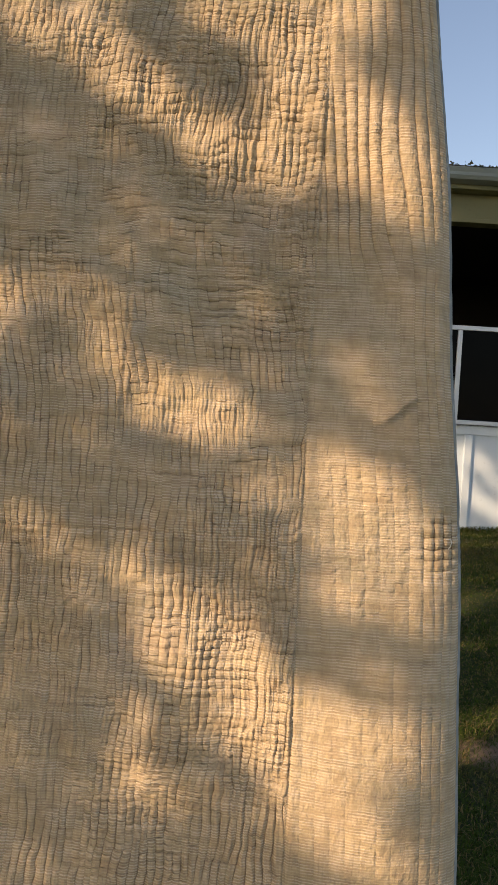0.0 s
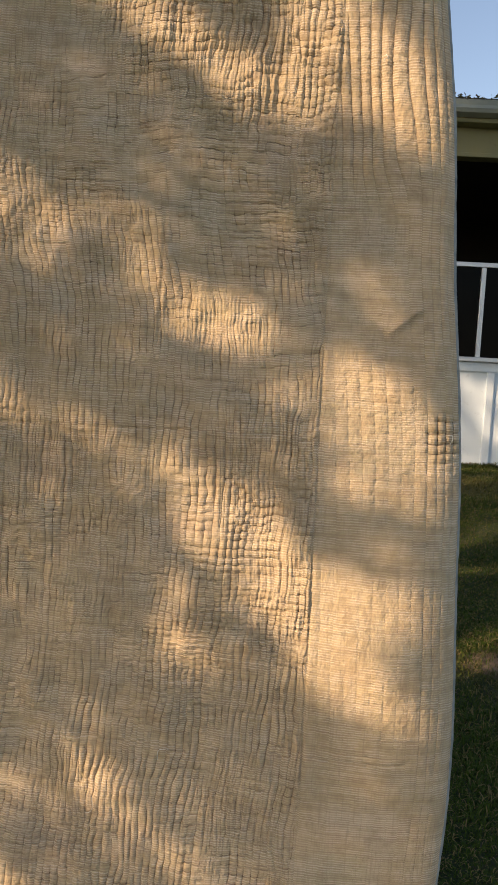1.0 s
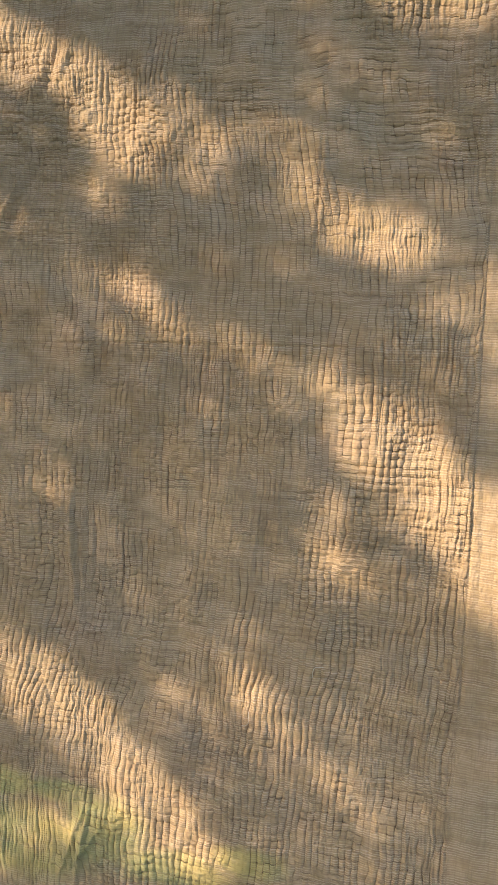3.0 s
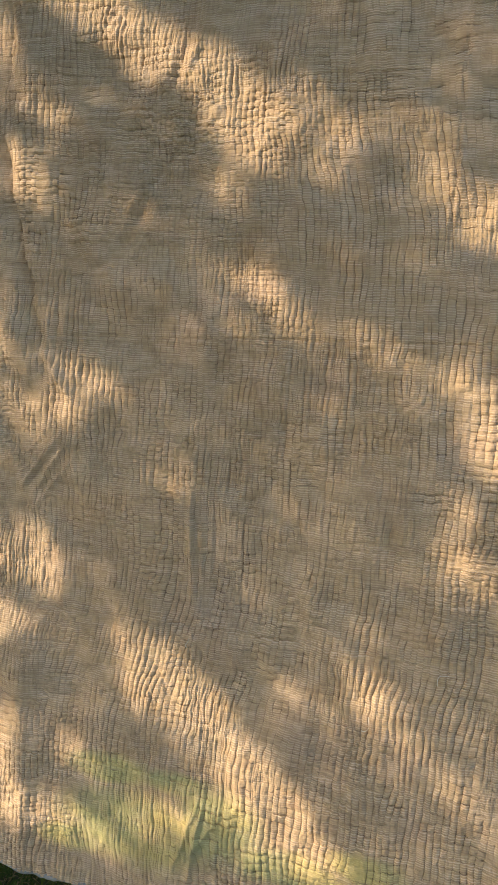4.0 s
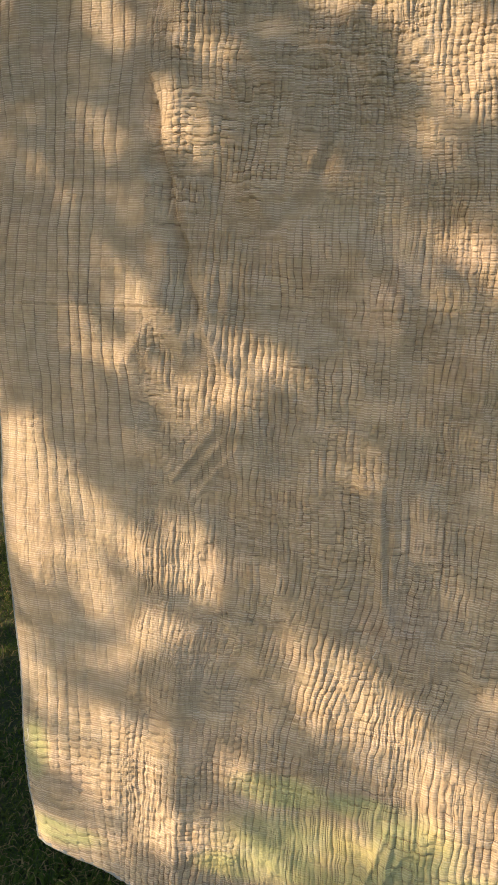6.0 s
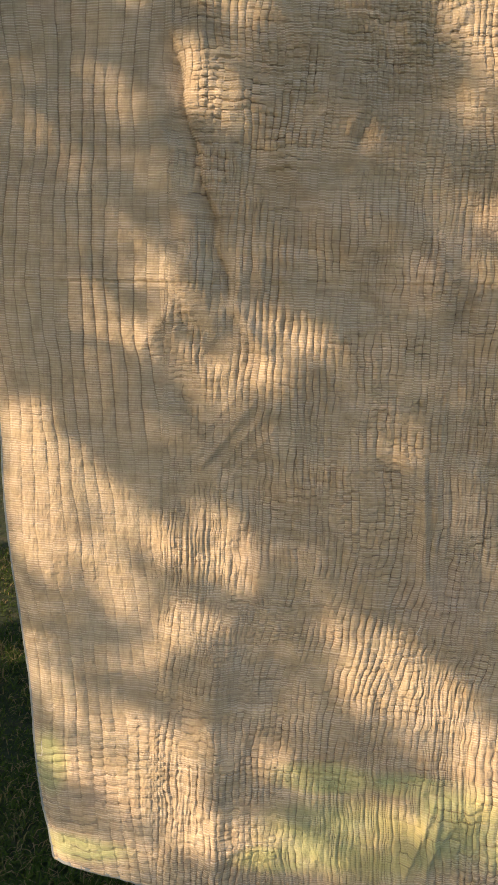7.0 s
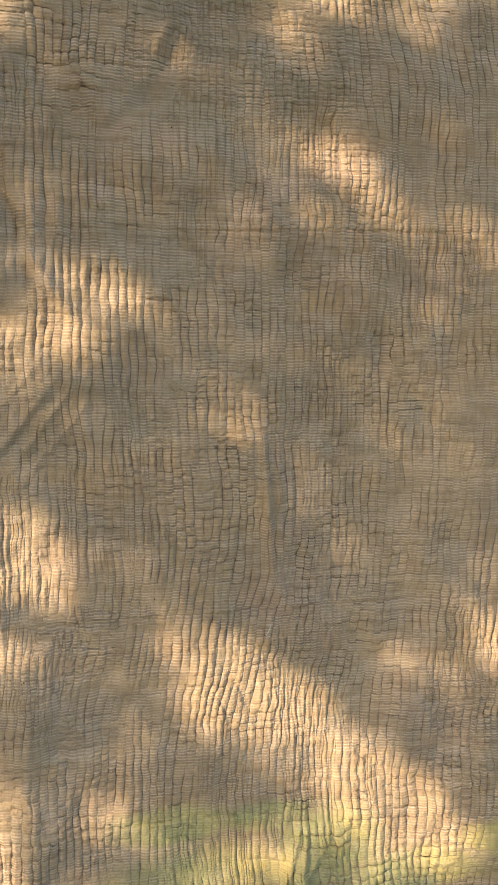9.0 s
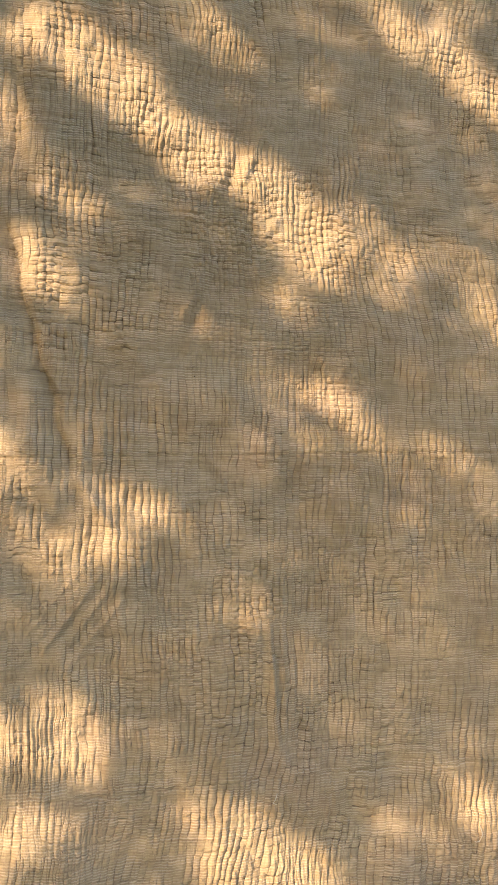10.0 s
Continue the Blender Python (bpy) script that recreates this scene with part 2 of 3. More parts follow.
def part(name, bm, material, parent=None, label=""):
    me = bpy.data.meshes.new(name)
    bm.to_mesh(me)
    bm.free()
    me.materials.append(material)
    ob = new(name, me)
    if parent is not None:
        ob.parent = parent
    if label:
        ob["label"] = label
    return ob


def box(x0, x1, y0, y1, z0, z1, bevel=0.004):
    bm = bmesh.new()
    bmesh.ops.create_cube(bm, size=1, matrix=Matrix.Translation(((x0 + x1) / 2, (y0 + y1) / 2, (z0 + z1) / 2)) @ Matrix.Diagonal((x1 - x0, y1 - y0, z1 - z0, 1)))
    if bevel:
        bmesh.ops.bevel(bm, geom=bm.edges[:], offset=bevel, segments=2, affect="EDGES", profile=0.5)
    return bm


def tube(points, radii, sides=8):
    """Vertices and quads of a tube along points."""
    pts = np.asarray(points, float)
    tan = np.gradient(pts, axis=0)
    tan /= np.linalg.norm(tan, axis=1)[:, None]
    up = np.where(np.abs(tan[:, 2:3]) > 0.8, [[0.0, 1.0, 0.0]], [[0.0, 0.0, 1.0]])
    a = np.cross(tan, up)
    a /= np.linalg.norm(a, axis=1)[:, None]
    b = np.cross(tan, a)
    ang = np.linspace(0, 2 * np.pi, sides, endpoint=False)
    r = np.broadcast_to(np.asarray(radii, float), (len(pts),))[:, None, None]
    v = pts[:, None] + r * (np.cos(ang)[None, :, None] * a[:, None] + np.sin(ang)[None, :, None] * b[:, None])
    i, j = np.meshgrid(np.arange(len(pts) - 1), np.arange(sides), indexing="ij")
    n = (j + 1) % sides
    f = np.stack([i * sides + j, i * sides + n, (i + 1) * sides + n, (i + 1) * sides + j], -1).reshape(-1, 4)
    return v.reshape(-1, 3), f


TABLE = np.random.RandomState(7).rand(257, 257)


def vnoise(x, y, seed=0):
    """Smooth value noise between -1 and 1."""
    x, y = np.asarray(x) + 37.3 * seed + 500, np.asarray(y) + 71.7 * seed + 500
    i, j = np.floor(x).astype(int), np.floor(y).astype(int)
    f, g = x - i, y - j
    f, g = f * f * f * (f * (f * 6 - 15) + 10), g * g * g * (g * (g * 6 - 15) + 10)
    i0, i1, j0, j1 = i % 256, (i + 1) % 256, j % 256, (j + 1) % 256
    top = TABLE[i0, j0] * (1 - f) + TABLE[i1, j0] * f
    low = TABLE[i0, j1] * (1 - f) + TABLE[i1, j1] * f
    return 2 * (top * (1 - g) + low * g) - 1


def smooth(a, b, x):
    t = np.clip((x - a) / (b - a), 0, 1)
    return t * t * (3 - 2 * t)


# ---------------------------------------------------------------- ground
def ground_z(x, y):
    """Level lawn round the line, rising in a bank to the house."""
    return 0.66 * smooth(0.6, 7.6, np.asarray(y, float)) ** 0.9 * 1.0 + 0.012 * vnoise(np.asarray(x) * 1.3, np.asarray(y) * 1.3, 3)


def build_ground():
    g = np.concatenate([-np.geomspace(2500, 8, 16), np.linspace(-7.5, 9.5, 120), np.geomspace(10, 2500, 16)])
    X, Y = np.meshgrid(g, g, indexing="ij")
    V = np.stack([X, Y, ground_z(X, Y)], -1).reshape(-1, 3)
    n = len(g)
    i, j = np.meshgrid(np.arange(n - 1), np.arange(n - 1), indexing="ij")
    F = np.stack([i * n + j, (i + 1) * n + j, (i + 1) * n + j + 1, i * n + j + 1], -1).reshape(-1, 4)
    tagged(mesh_ob("ground", V, F, SOIL), "shaded lawn soil with thin bare brown patches", "ground", kind="structure")


build_ground()

# ---------------------------------------------------------------- the quilt
TOP = 2.30                                            # the clothesline's height


def quilt_right(z):
    return 0.359 - 0.092 * (np.clip(z - 0.85, 0, None) / 1.33) ** 1.6 - 0.012 * np.clip(0.62 - z, 0, 1) / 0.4 + 0.003 * np.sin(z * 11)


def quilt_left(z):
    return -1.472 + 0.136 * (np.clip(1.4 - z, 0, None) / 1.22) ** 1.3 + 0.003 * np.sin(z * 13 + 1)


def quilt_hem(x):
    return 0.132 + 0.04 * np.clip((-0.95 - x) / 0.37, 0, 1) ** 1.2 + 0.006 * np.sin(x * 9)


def ridge(x, z, x0, z0, x1, z1, width):
    """1 on a soft-ended line from one place to another, falling off across it."""
    dx, dz = x1 - x0, z1 - z0
    t = np.clip(((x - x0) * dx + (z - z0) * dz) / (dx * dx + dz * dz), 0, 1)
    d = np.hypot(x - x0 - t * dx, z - z0 - t * dz)
    return np.exp(-(d / width) ** 2) * np.clip(4 * t * (1 - t) + 0.25, 0, 1)


# seams between the blocks: x or z, from, to
SEAMS_DOWN = [(-0.557, 0.13, 2.3), (-0.203, 1.1, 2.3), (0.092, 0.7, 2.3)]
SEAMS_ACROSS = [(1.300, -1.45, 0.0), (0.728, -1.1, 0.28), (0.413, -1.10, -0.6)]
BLOCKS = [(-0.82, 1.60), (-0.843, 0.93), (-0.39, 1.62), (-0.36, 1.02), (-0.05, 1.77), (-0.05, 1.10), (-0.80, 0.55), (-0.36, 0.55), (0.0, 0.5)]
# slanting rows of stitches in the blocks' corners: from, to, half the width of the bundle
SLANTS = [(-1.062, 0.968, -0.965, 1.090, 0.045), (-0.785, 0.780, -0.69, 0.905, 0.050), (-0.385, 1.705, -0.27, 1.810, 0.060), (-0.470, 0.770, -0.34, 0.895, 0.055),
          (-0.30, 1.12, -0.21, 1.21, 0.045), (-0.50, 1.90, -0.42, 1.98, 0.05), (-0.16, 0.66, -0.06, 0.56, 0.05), (-0.90, 1.86, -0.80, 1.97, 0.05)]
# folds and drawn threads: x0, z0, x1, z1, width, height
FOLDS = [(-0.671, 1.005, -0.655, 0.785, 0.007, 0.013), (-0.645, 0.99, -0.638, 0.77, 0.006, 0.006), (-0.615, 0.97, -0.610, 0.77, 0.007, -0.005), (-0.652, 0.80, -0.634, 0.728, 0.008, 0.006), (-0.634, 0.728, -0.575, 0.735, 0.008, 0.004),
         (-1.062, 0.962, -0.97, 1.087, 0.006, 0.007), (-1.045, 0.940, -0.945, 1.072, 0.006, 0.006), (-1.025, 0.925, -0.925, 1.050, 0.006, 0.005), (-1.03, 1.28, -0.93, 1.14, 0.012, 0.009), (-1.09, 1.29, -1.17, 1.17, 0.014, 0.008),
         (-0.66, 0.22, -0.61, 0.38, 0.006, 0.008), (-0.625, 0.20, -0.60, 0.38, 0.006, 0.008), (-0.64, 0.24, -0.575, 0.34, 0.006, 0.007), 
         (-0.995, 1.37, -1.00, 1.25, 0.010, 0.008), (-0.97, 1.35, -0.965, 1.27, 0.009, 0.006),
         (0.205, 1.498, 0.268, 1.552, 0.007, 0.010), (-0.745, 1.670, -0.83, 1.480, 0.008, -0.005), (-0.83, 1.480, -0.915, 1.410, 0.008, -0.005), (-0.77, 1.670, -0.85, 1.490, 0.007, 0.004),
         (-0.70, 1.93, -0.755, 1.76, 0.010, -0.007), (-0.68, 1.90, -0.73, 1.77, 0.008, 0.006)]


# creases: from x, z to x, z, depth
CREASES = [(-1.142, 1.70, -1.043, 1.385, 0.019), (-1.043, 1.40, -1.022, 1.26, 0.015), (-1.119, 1.97, -1.10, 1.80, 0.008)]


def quilt_billow(x, z):
    """The slow shape of the hanging cloth: how far it stands out towards the yard, in metres."""
    w = 0.010 * vnoise(x * 2.3, z * 2.0, 11) + 0.005 * vnoise(x * 5.5, z * 4.5, 12)
    w = w + 0.045 * np.exp(-((x - 0.22) / 0.16) ** 2 - ((z - 0.93) / 0.30) ** 2)
    w -= 0.025 * np.exp(-((x - 0.05) / 0.22) ** 2 - ((z - 1.72) / 0.25) ** 2)
    w -= 0.028 * np.exp(-((x + 0.58) / 0.2) ** 2 - ((z - 0.75) / 0.22) ** 2)
    # the standing fold where the far border turns away
    d = x + 1.018 - 0.008 * np.sin(z * 7)
    w += 0.038 * np.exp(-(np.hypot(d, 0.006) - 0.006) / np.where(d < 0, 0.15, 0.065)) * smooth(0.76, 0.62, z)
    w += 0.016 * np.exp(-(np.hypot(x + 1.075, 0.012) - 0.012) / 0.05) * smooth(1.2, 1.5, z)
    w += 0.028 * np.exp(-np.hypot(x + 1.085, (z - 1.24) * 0.8) / 0.07)
    # edges that roll back
    w -= 0.030 * np.exp(-np.clip(quilt_right(z) - x, 0, None) / 0.025) + 0.020 * np.exp(-np.clip(x - quilt_left(z), 0, None) / 0.03)
    return w


def quilt_relief(x, z, lines=None):
    """The slow shape with the folds, puffs and stitch lines of the quilting on it."""
    w = quilt_billow(x, z)
    near, far = smooth(0.085, 0.10, x), smooth(-1.10, -1.16, x)
    border = np.maximum(near, far)
    upper = smooth(1.69, 1.83, z)
    for x0, z0, x1, z1, width, height in FOLDS:
        w += height * ridge(x, z, x0, z0, x1, z1, width)
    # creases that drop slowly from one side and turn up sharply on the other
    for x0, z0, x1, z1, deep in CREASES:
        k = (z - z0) / (z1 - z0)
        d = x - x0 - (x1 - x0) * k - 0.009 * vnoise(z * 11, x0 * 9, 43) - 0.003 * vnoise(z * 40, x0 * 9, 48)
        on = smooth(-0.12, 0.15, k) * smooth(1.12, 0.9, k)
        w -= deep * on * np.where(d < 0, np.exp(d / 0.022), np.exp(-d / 0.005)) - 0.4 * deep * on * np.exp(-((d + 0.045) / 0.022) ** 2)
    # the columns and rows of stitches: nearly straight, closer in some parts than in others
    xs = x + 0.010 * vnoise(x * 4, z * 3, 1) + 0.0042 * vnoise(x * 24, z * 15, 2) + 0.0019 * vnoise(x * 60, z * 50, 3)
    zs = z + 0.010 * vnoise(x * 3, z * 4, 4) + 0.0042 * vnoise(x * 15, z * 24, 5) + 0.0020 * vnoise(x * 50, z * 60, 10)
    c = xs / 0.0130 + 2.6 * vnoise(x * 2.4, z * 2.0, 6) + 0.22 * vnoise(x * 18, z * 8, 7)
    # the near border's lines bow out in a swell near the top
    bow = smooth(2.12, 1.93, z) * smooth(1.70, 1.82, z) * np.exp(-((x - 0.185) / 0.055) ** 2)
    edge = quilt_right(z) - x + 0.004 * vnoise(x * 5, z * 4, 8) + 0.0015 * vnoise(x * 26, z * 14, 9) - 0.024 * bow
    near_c = np.where(edge < 0.055, edge / 0.0150, 3.667 + (edge - 0.055) / 0.0225)
    far_c = (x - quilt_left(z) + 0.007 * vnoise(x * 5, z * 4, 8) + 0.0042 * vnoise(x * 20, z * 13, 9) + 0.0012 * vnoise(x * 50, z * 40, 47)) / 0.0235 + 0.5 * far * vnoise(x * 5, z * 4, 44)
    c = np.where(border > 0.5, np.where(x > -0.5, near_c, far_c), c)
    i, f = np.floor(c), c - np.floor(c)
    stagger = TABLE[(i.astype(int) * 13) % 256, 5] - 0.5
    loose = smooth(-0.3, 0.6, vnoise(x * 3.1, z * 3.1, 13))
    r = zs / 0.0163 + 2.2 * vnoise(x * 2.0, z * 2.6, 14) + (0.20 + 0.65 * loose) * stagger
    g = r - np.floor(r)
    puff_c = np.abs(np.sin(np.pi * f)) ** 0.6
    puff_r = np.abs(np.sin(np.pi * g)) ** 0.6
    # each line is drawn in more here, less there
    wc = np.clip(0.62 + 0.34 * vnoise(x * 5.0, z * 3.6, 15) + 0.60 * vnoise(x * 38, z * 30, 16), 0.04, 1)
    wr = np.clip(0.37 + 0.36 * vnoise(x * 4.0, z * 4.6, 17) + 0.60 * vnoise(x * 34, z * 38, 18), 0.03, 1)
    hem = smooth(0.55, 0.40, z) * smooth(-0.80, -0.95, x)
    wr = np.maximum(wr, 0.62 * hem)
    wr = wr * (1 - 0.7 * border * (1 - hem))
    ribs = far * (0.55 + 0.45 * smooth(0.9, 1.1, z)) + near * np.maximum(0.30 + 0.60 * upper, 0.60 * smooth(0.075, 0.06, edge))
    wc = wc * (1 - border) + border * ribs * np.clip(0.9 + 0.6 * vnoise(x * 24, z * 7, 19), 0.25, 1)
    # a hard pucker at the near edge
    knot = np.exp(-((x - 0.315) / 0.032) ** 2 - ((z - 1.315) / 0.045) ** 2)
    wc, wr = np.maximum(wc, 0.95 * smooth(0.15, 0.5, knot)), np.maximum(wr, 0.95 * smooth(0.15, 0.5, knot))
    puff = (1 - wc * (1 - puff_c)) * (1 - wr * (1 - puff_r))
    amp = 0.0039 * (0.90 + 0.55 * vnoise(x * 4, z * 4, 20)) * (1 - 0.15 * near - 0.10 * far)
    amp = amp + 0.0018 * np.exp(-((x + 1.02) / 0.13) ** 2) * hem + 0.0040 * bow + 0.0012 * near * upper + 0.003 * knot
    w += amp * puff
    # a deeper pit wherever a column meets a row
    pit = np.exp(-(np.minimum(f, 1 - f) * 0.0130 / 0.0030) ** 2 - (np.minimum(g, 1 - g) * 0.0163 / 0.0030) ** 2)
    w -= 0.0018 * pit * np.sqrt(wc * np.clip(wr + 0.25, 0, 1))
    # a second, finer set of pulls with a drift of its own
    c2 = xs / 0.0098 + 2.0 * vnoise(x * 4, z * 3, 32) + 0.3 * vnoise(x * 22, z * 9, 33)
    f2 = c2 - np.floor(c2)
    on_c = smooth(0.05, 0.5, vnoise(x * 7, z * 5, 34) + 0.5 * vnoise(x * 34, z * 26, 40)) * (1 - 0.85 * border)
    w -= 0.0020 * on_c * (1 - np.abs(np.sin(np.pi * f2)) ** 0.8)
    r2 = zs / 0.0110 + 1.6 * vnoise(x * 3, z * 4, 35) + (TABLE[(np.floor(c2).astype(int) * 7) % 256, 17] - 0.5) * 0.35
    g2 = r2 - np.floor(r2)
    on_r = smooth(0.05, 0.5, vnoise(x * 5, z * 7, 36) + 0.5 * vnoise(x * 26, z * 34, 42)) * (1 - 0.7 * border)
    w -= 0.0019 * on_r * (1 - np.abs(np.sin(np.pi * g2)) ** 0.8)
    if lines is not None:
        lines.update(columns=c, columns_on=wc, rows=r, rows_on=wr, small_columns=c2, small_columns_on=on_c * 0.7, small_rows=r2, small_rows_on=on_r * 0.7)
    # bunched cloth at hand scale, and small blisters between the stitches
    w += 0.0075 * vnoise(x * 12, z * 10, 37) * (1 - 0.6 * border) + (0.0036 * vnoise(x * 28, z * 21, 38) + 0.0020 * vnoise(x * 62, z * 48, 39)) * (1 - 0.7 * border)
    # fine upright tucks where the cloth is gathered
    t = xs / 0.0072 + 0.8 * vnoise(x * 9, z * 6, 21)
    w += 0.0011 * np.sin(2 * np.pi * t) * smooth(0.0, 0.6, vnoise(x * 6, z * 4.5, 22)) * (1 - 0.8 * border)
    # stitched rings inside the blocks, and slanting rows in their corners
    for bx, bz in BLOCKS:
        d = np.hypot((x - bx) * 1.1, z - bz) + 0.005 * vnoise(x * 12, z * 12, 25)
        ring = np.abs(((d / 0.040) % 1.0) - 0.5)
        part_of = smooth(-0.25, 0.25, vnoise(x * 9, z * 9, 29))
        w -= 0.0018 * np.exp(-((0.5 - ring) * 0.040 / 0.0030) ** 2) * smooth(0.16, 0.13, d) * smooth(0.03, 0.06, d) * part_of
    for x0, z0, x1, z1, wide in SLANTS:
        dx, dz = x1 - x0, z1 - z0
        long = math.hypot(dx, dz)
        along = ((x - x0) * dx + (z - z0) * dz) / long ** 2
        across = ((x - x0) * dz - (z - z0) * dx) / long
        on = smooth(-0.05, 0.12, along) * smooth(1.05, 0.88, along) * smooth(wide, wide * 0.7, np.abs(across))
        w += 0.0013 * on * smooth(-0.5, 0.3, vnoise(x * 11, z * 11, 30)) * np.sin(2 * np.pi * across / 0.0185 + 1.4 * vnoise(x * 14, z * 14, 28))
    # seams
    for sx, z0, z1 in SEAMS_DOWN:
        d = x - sx - 0.006 * vnoise(z * 3, sx * 9, 26)
        on = smooth(z0 - 0.01, z0, z) * smooth(z1, z1 - 0.01, z)
        w += on * (-0.0026 * np.exp(-(d / 0.0020) ** 2) + 0.0010 * np.exp(-((np.abs(d) - 0.007) / 0.005) ** 2))
    for sz, x0, x1 in SEAMS_ACROSS:
        d = z - sz - 0.02 * (x + 0.5) - 0.004 * vnoise(x * 4, sz * 9, 27)
        on = smooth(x0 - 0.01, x0, x) * smooth(x1, x1 - 0.01, x)
        w += on * (-0.0028 * np.exp(-(d / 0.0020) ** 2) + 0.0010 * np.exp(-((np.abs(d) - 0.007) / 0.005) ** 2))
    return w


def quilt_plane(x, z):
    return 1.180 - 0.0465 * x + 0.0587 * z


def grid_faces(n, m):
    i, j = np.meshgrid(np.arange(n - 1), np.arange(m - 1), indexing="ij")
    return np.stack([i * m + j, (i + 1) * m + j, (i + 1) * m + j + 1, i * m + j + 1], -1).reshape(-1, 4)


def quilt_points(n, m, relief=True, back=0.0, lines=None):
    a, b = np.meshgrid(np.linspace(0, 1, n), np.linspace(0, 1, m), indexing="ij")
    z = 0.13 + b * (TOP - 0.13)
    x = quilt_left(z) + a * (quilt_right(z) - quilt_left(z))
    hem = quilt_hem(x)
    z = hem + b * (TOP - hem)
    y = quilt_plane(x, z) + back - (quilt_relief(x, z, lines) if relief else 0)
    y = y + (quilt_plane(x, TOP) - 0.004 - y) * smooth(TOP - 0.10, TOP, z) * 0.9
    return np.stack([x, y, z], -1)


def build_quilt():
    quilt = tagged(new("quilt"), "tan hand-quilted cotton quilt with puckered stitching, hanging on a clothesline", "quilt")
    n, m = 900, 1090
    lines = {}
    P = quilt_points(n, m, lines=lines)
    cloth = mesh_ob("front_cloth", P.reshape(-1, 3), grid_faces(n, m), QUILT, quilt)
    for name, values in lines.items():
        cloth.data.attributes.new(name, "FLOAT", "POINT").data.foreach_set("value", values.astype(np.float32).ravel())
    # lining behind, over the line and a short way down
    k, l = 120, 150
    B = quilt_points(k, l)
    B[..., 1] += 0.014
    mesh_ob("lining", B.reshape(-1, 3), grid_faces(k, l)[:, ::-1], BINDING, quilt, "grey-blue plain cotton lining")
    top = B[:, -1]
    drop = np.linspace(0, 1, 24)
    O = np.stack([top + np.array([0, 0.012, 0]) * math.sin(min(1, t * 12) * math.pi / 2) * 1.0 + np.array([0, 0.02 * t, 0.008 * math.cos(min(1, t * 12) * math.pi / 2) - 0.55 * t]) for t in drop], 1)
    mesh_ob("back_drop", O.reshape(-1, 3), grid_faces(k, len(drop)), BINDING, quilt)
    # rolled binding round three edges
    edge = np.concatenate([P[0, ::-4], P[::4, 0], P[-1, ::4]])
    keep = np.r_[True, np.linalg.norm(np.diff(edge, axis=0), axis=1) > 1e-4]
    edge = edge[keep]
    edge[:, 1] += 0.005
    rad = 0.0052 + 0.0007 * vnoise(np.arange(len(edge)) * 0.35, np.zeros(len(edge)), 31)
    v, f = tube(edge, rad, 8)
    mesh_ob("binding", v, f, BINDING, quilt, "narrow grey-blue edge binding")
    rng = np.random.RandomState(14)
    for x, z in ((0.325, 1.33), (-0.15, 0.73), (-0.66, 0.70), (-1.345, 0.42), (0.17, 1.985), (-0.28, 0.62)):
        t = np.linspace(0, 1, 9)
        px = x + 0.018 * t * rng.uniform(-1, 1) + 0.004 * np.sin(t * 5 + rng.rand() * 6)
        pz = z - 0.022 * t + 0.006 * np.sin(t * 4 + rng.rand() * 6)
        py = quilt_plane(px, pz) - quilt_relief(px, pz) - 0.004 - 0.004 * t
        v, f = tube(np.stack([px, py, pz], -1), 0.0007, 5)
        mesh_ob("loose_thread", v, f, THREAD, quilt, "short loose white sewing thread")
    return quilt


build_quilt()


def build_line():
    line = tagged(new("clothesline"), "thin galvanised wire clothesline strung between two posts", "clothesline")
    xs = np.linspace(-4.2, 2.9, 40)
    y = quilt_plane(xs, TOP) + 0.004
    v, f = tube(np.stack([xs, y, TOP - 0.006 + 0.003 * (xs + 0.6) ** 2 * 0.2], -1), 0.004, 6)
    mesh_ob("wire", v, f, WIRE, line)
    for x in (-4.2, 2.9):
        yy = float(quilt_plane(x, TOP)) + 0.004
        z0 = float(ground_z(x, yy)) - 0.05
        bm = bmesh.new()
        bmesh.ops.create_cone(bm, cap_ends=True, segments=16, radius1=0.045, radius2=0.038, depth=TOP + 0.12 - z0, matrix=Matrix.Translation((x, yy, (TOP + 0.12 + z0) / 2)))
        part("post", bm, BARK, line)


build_line()


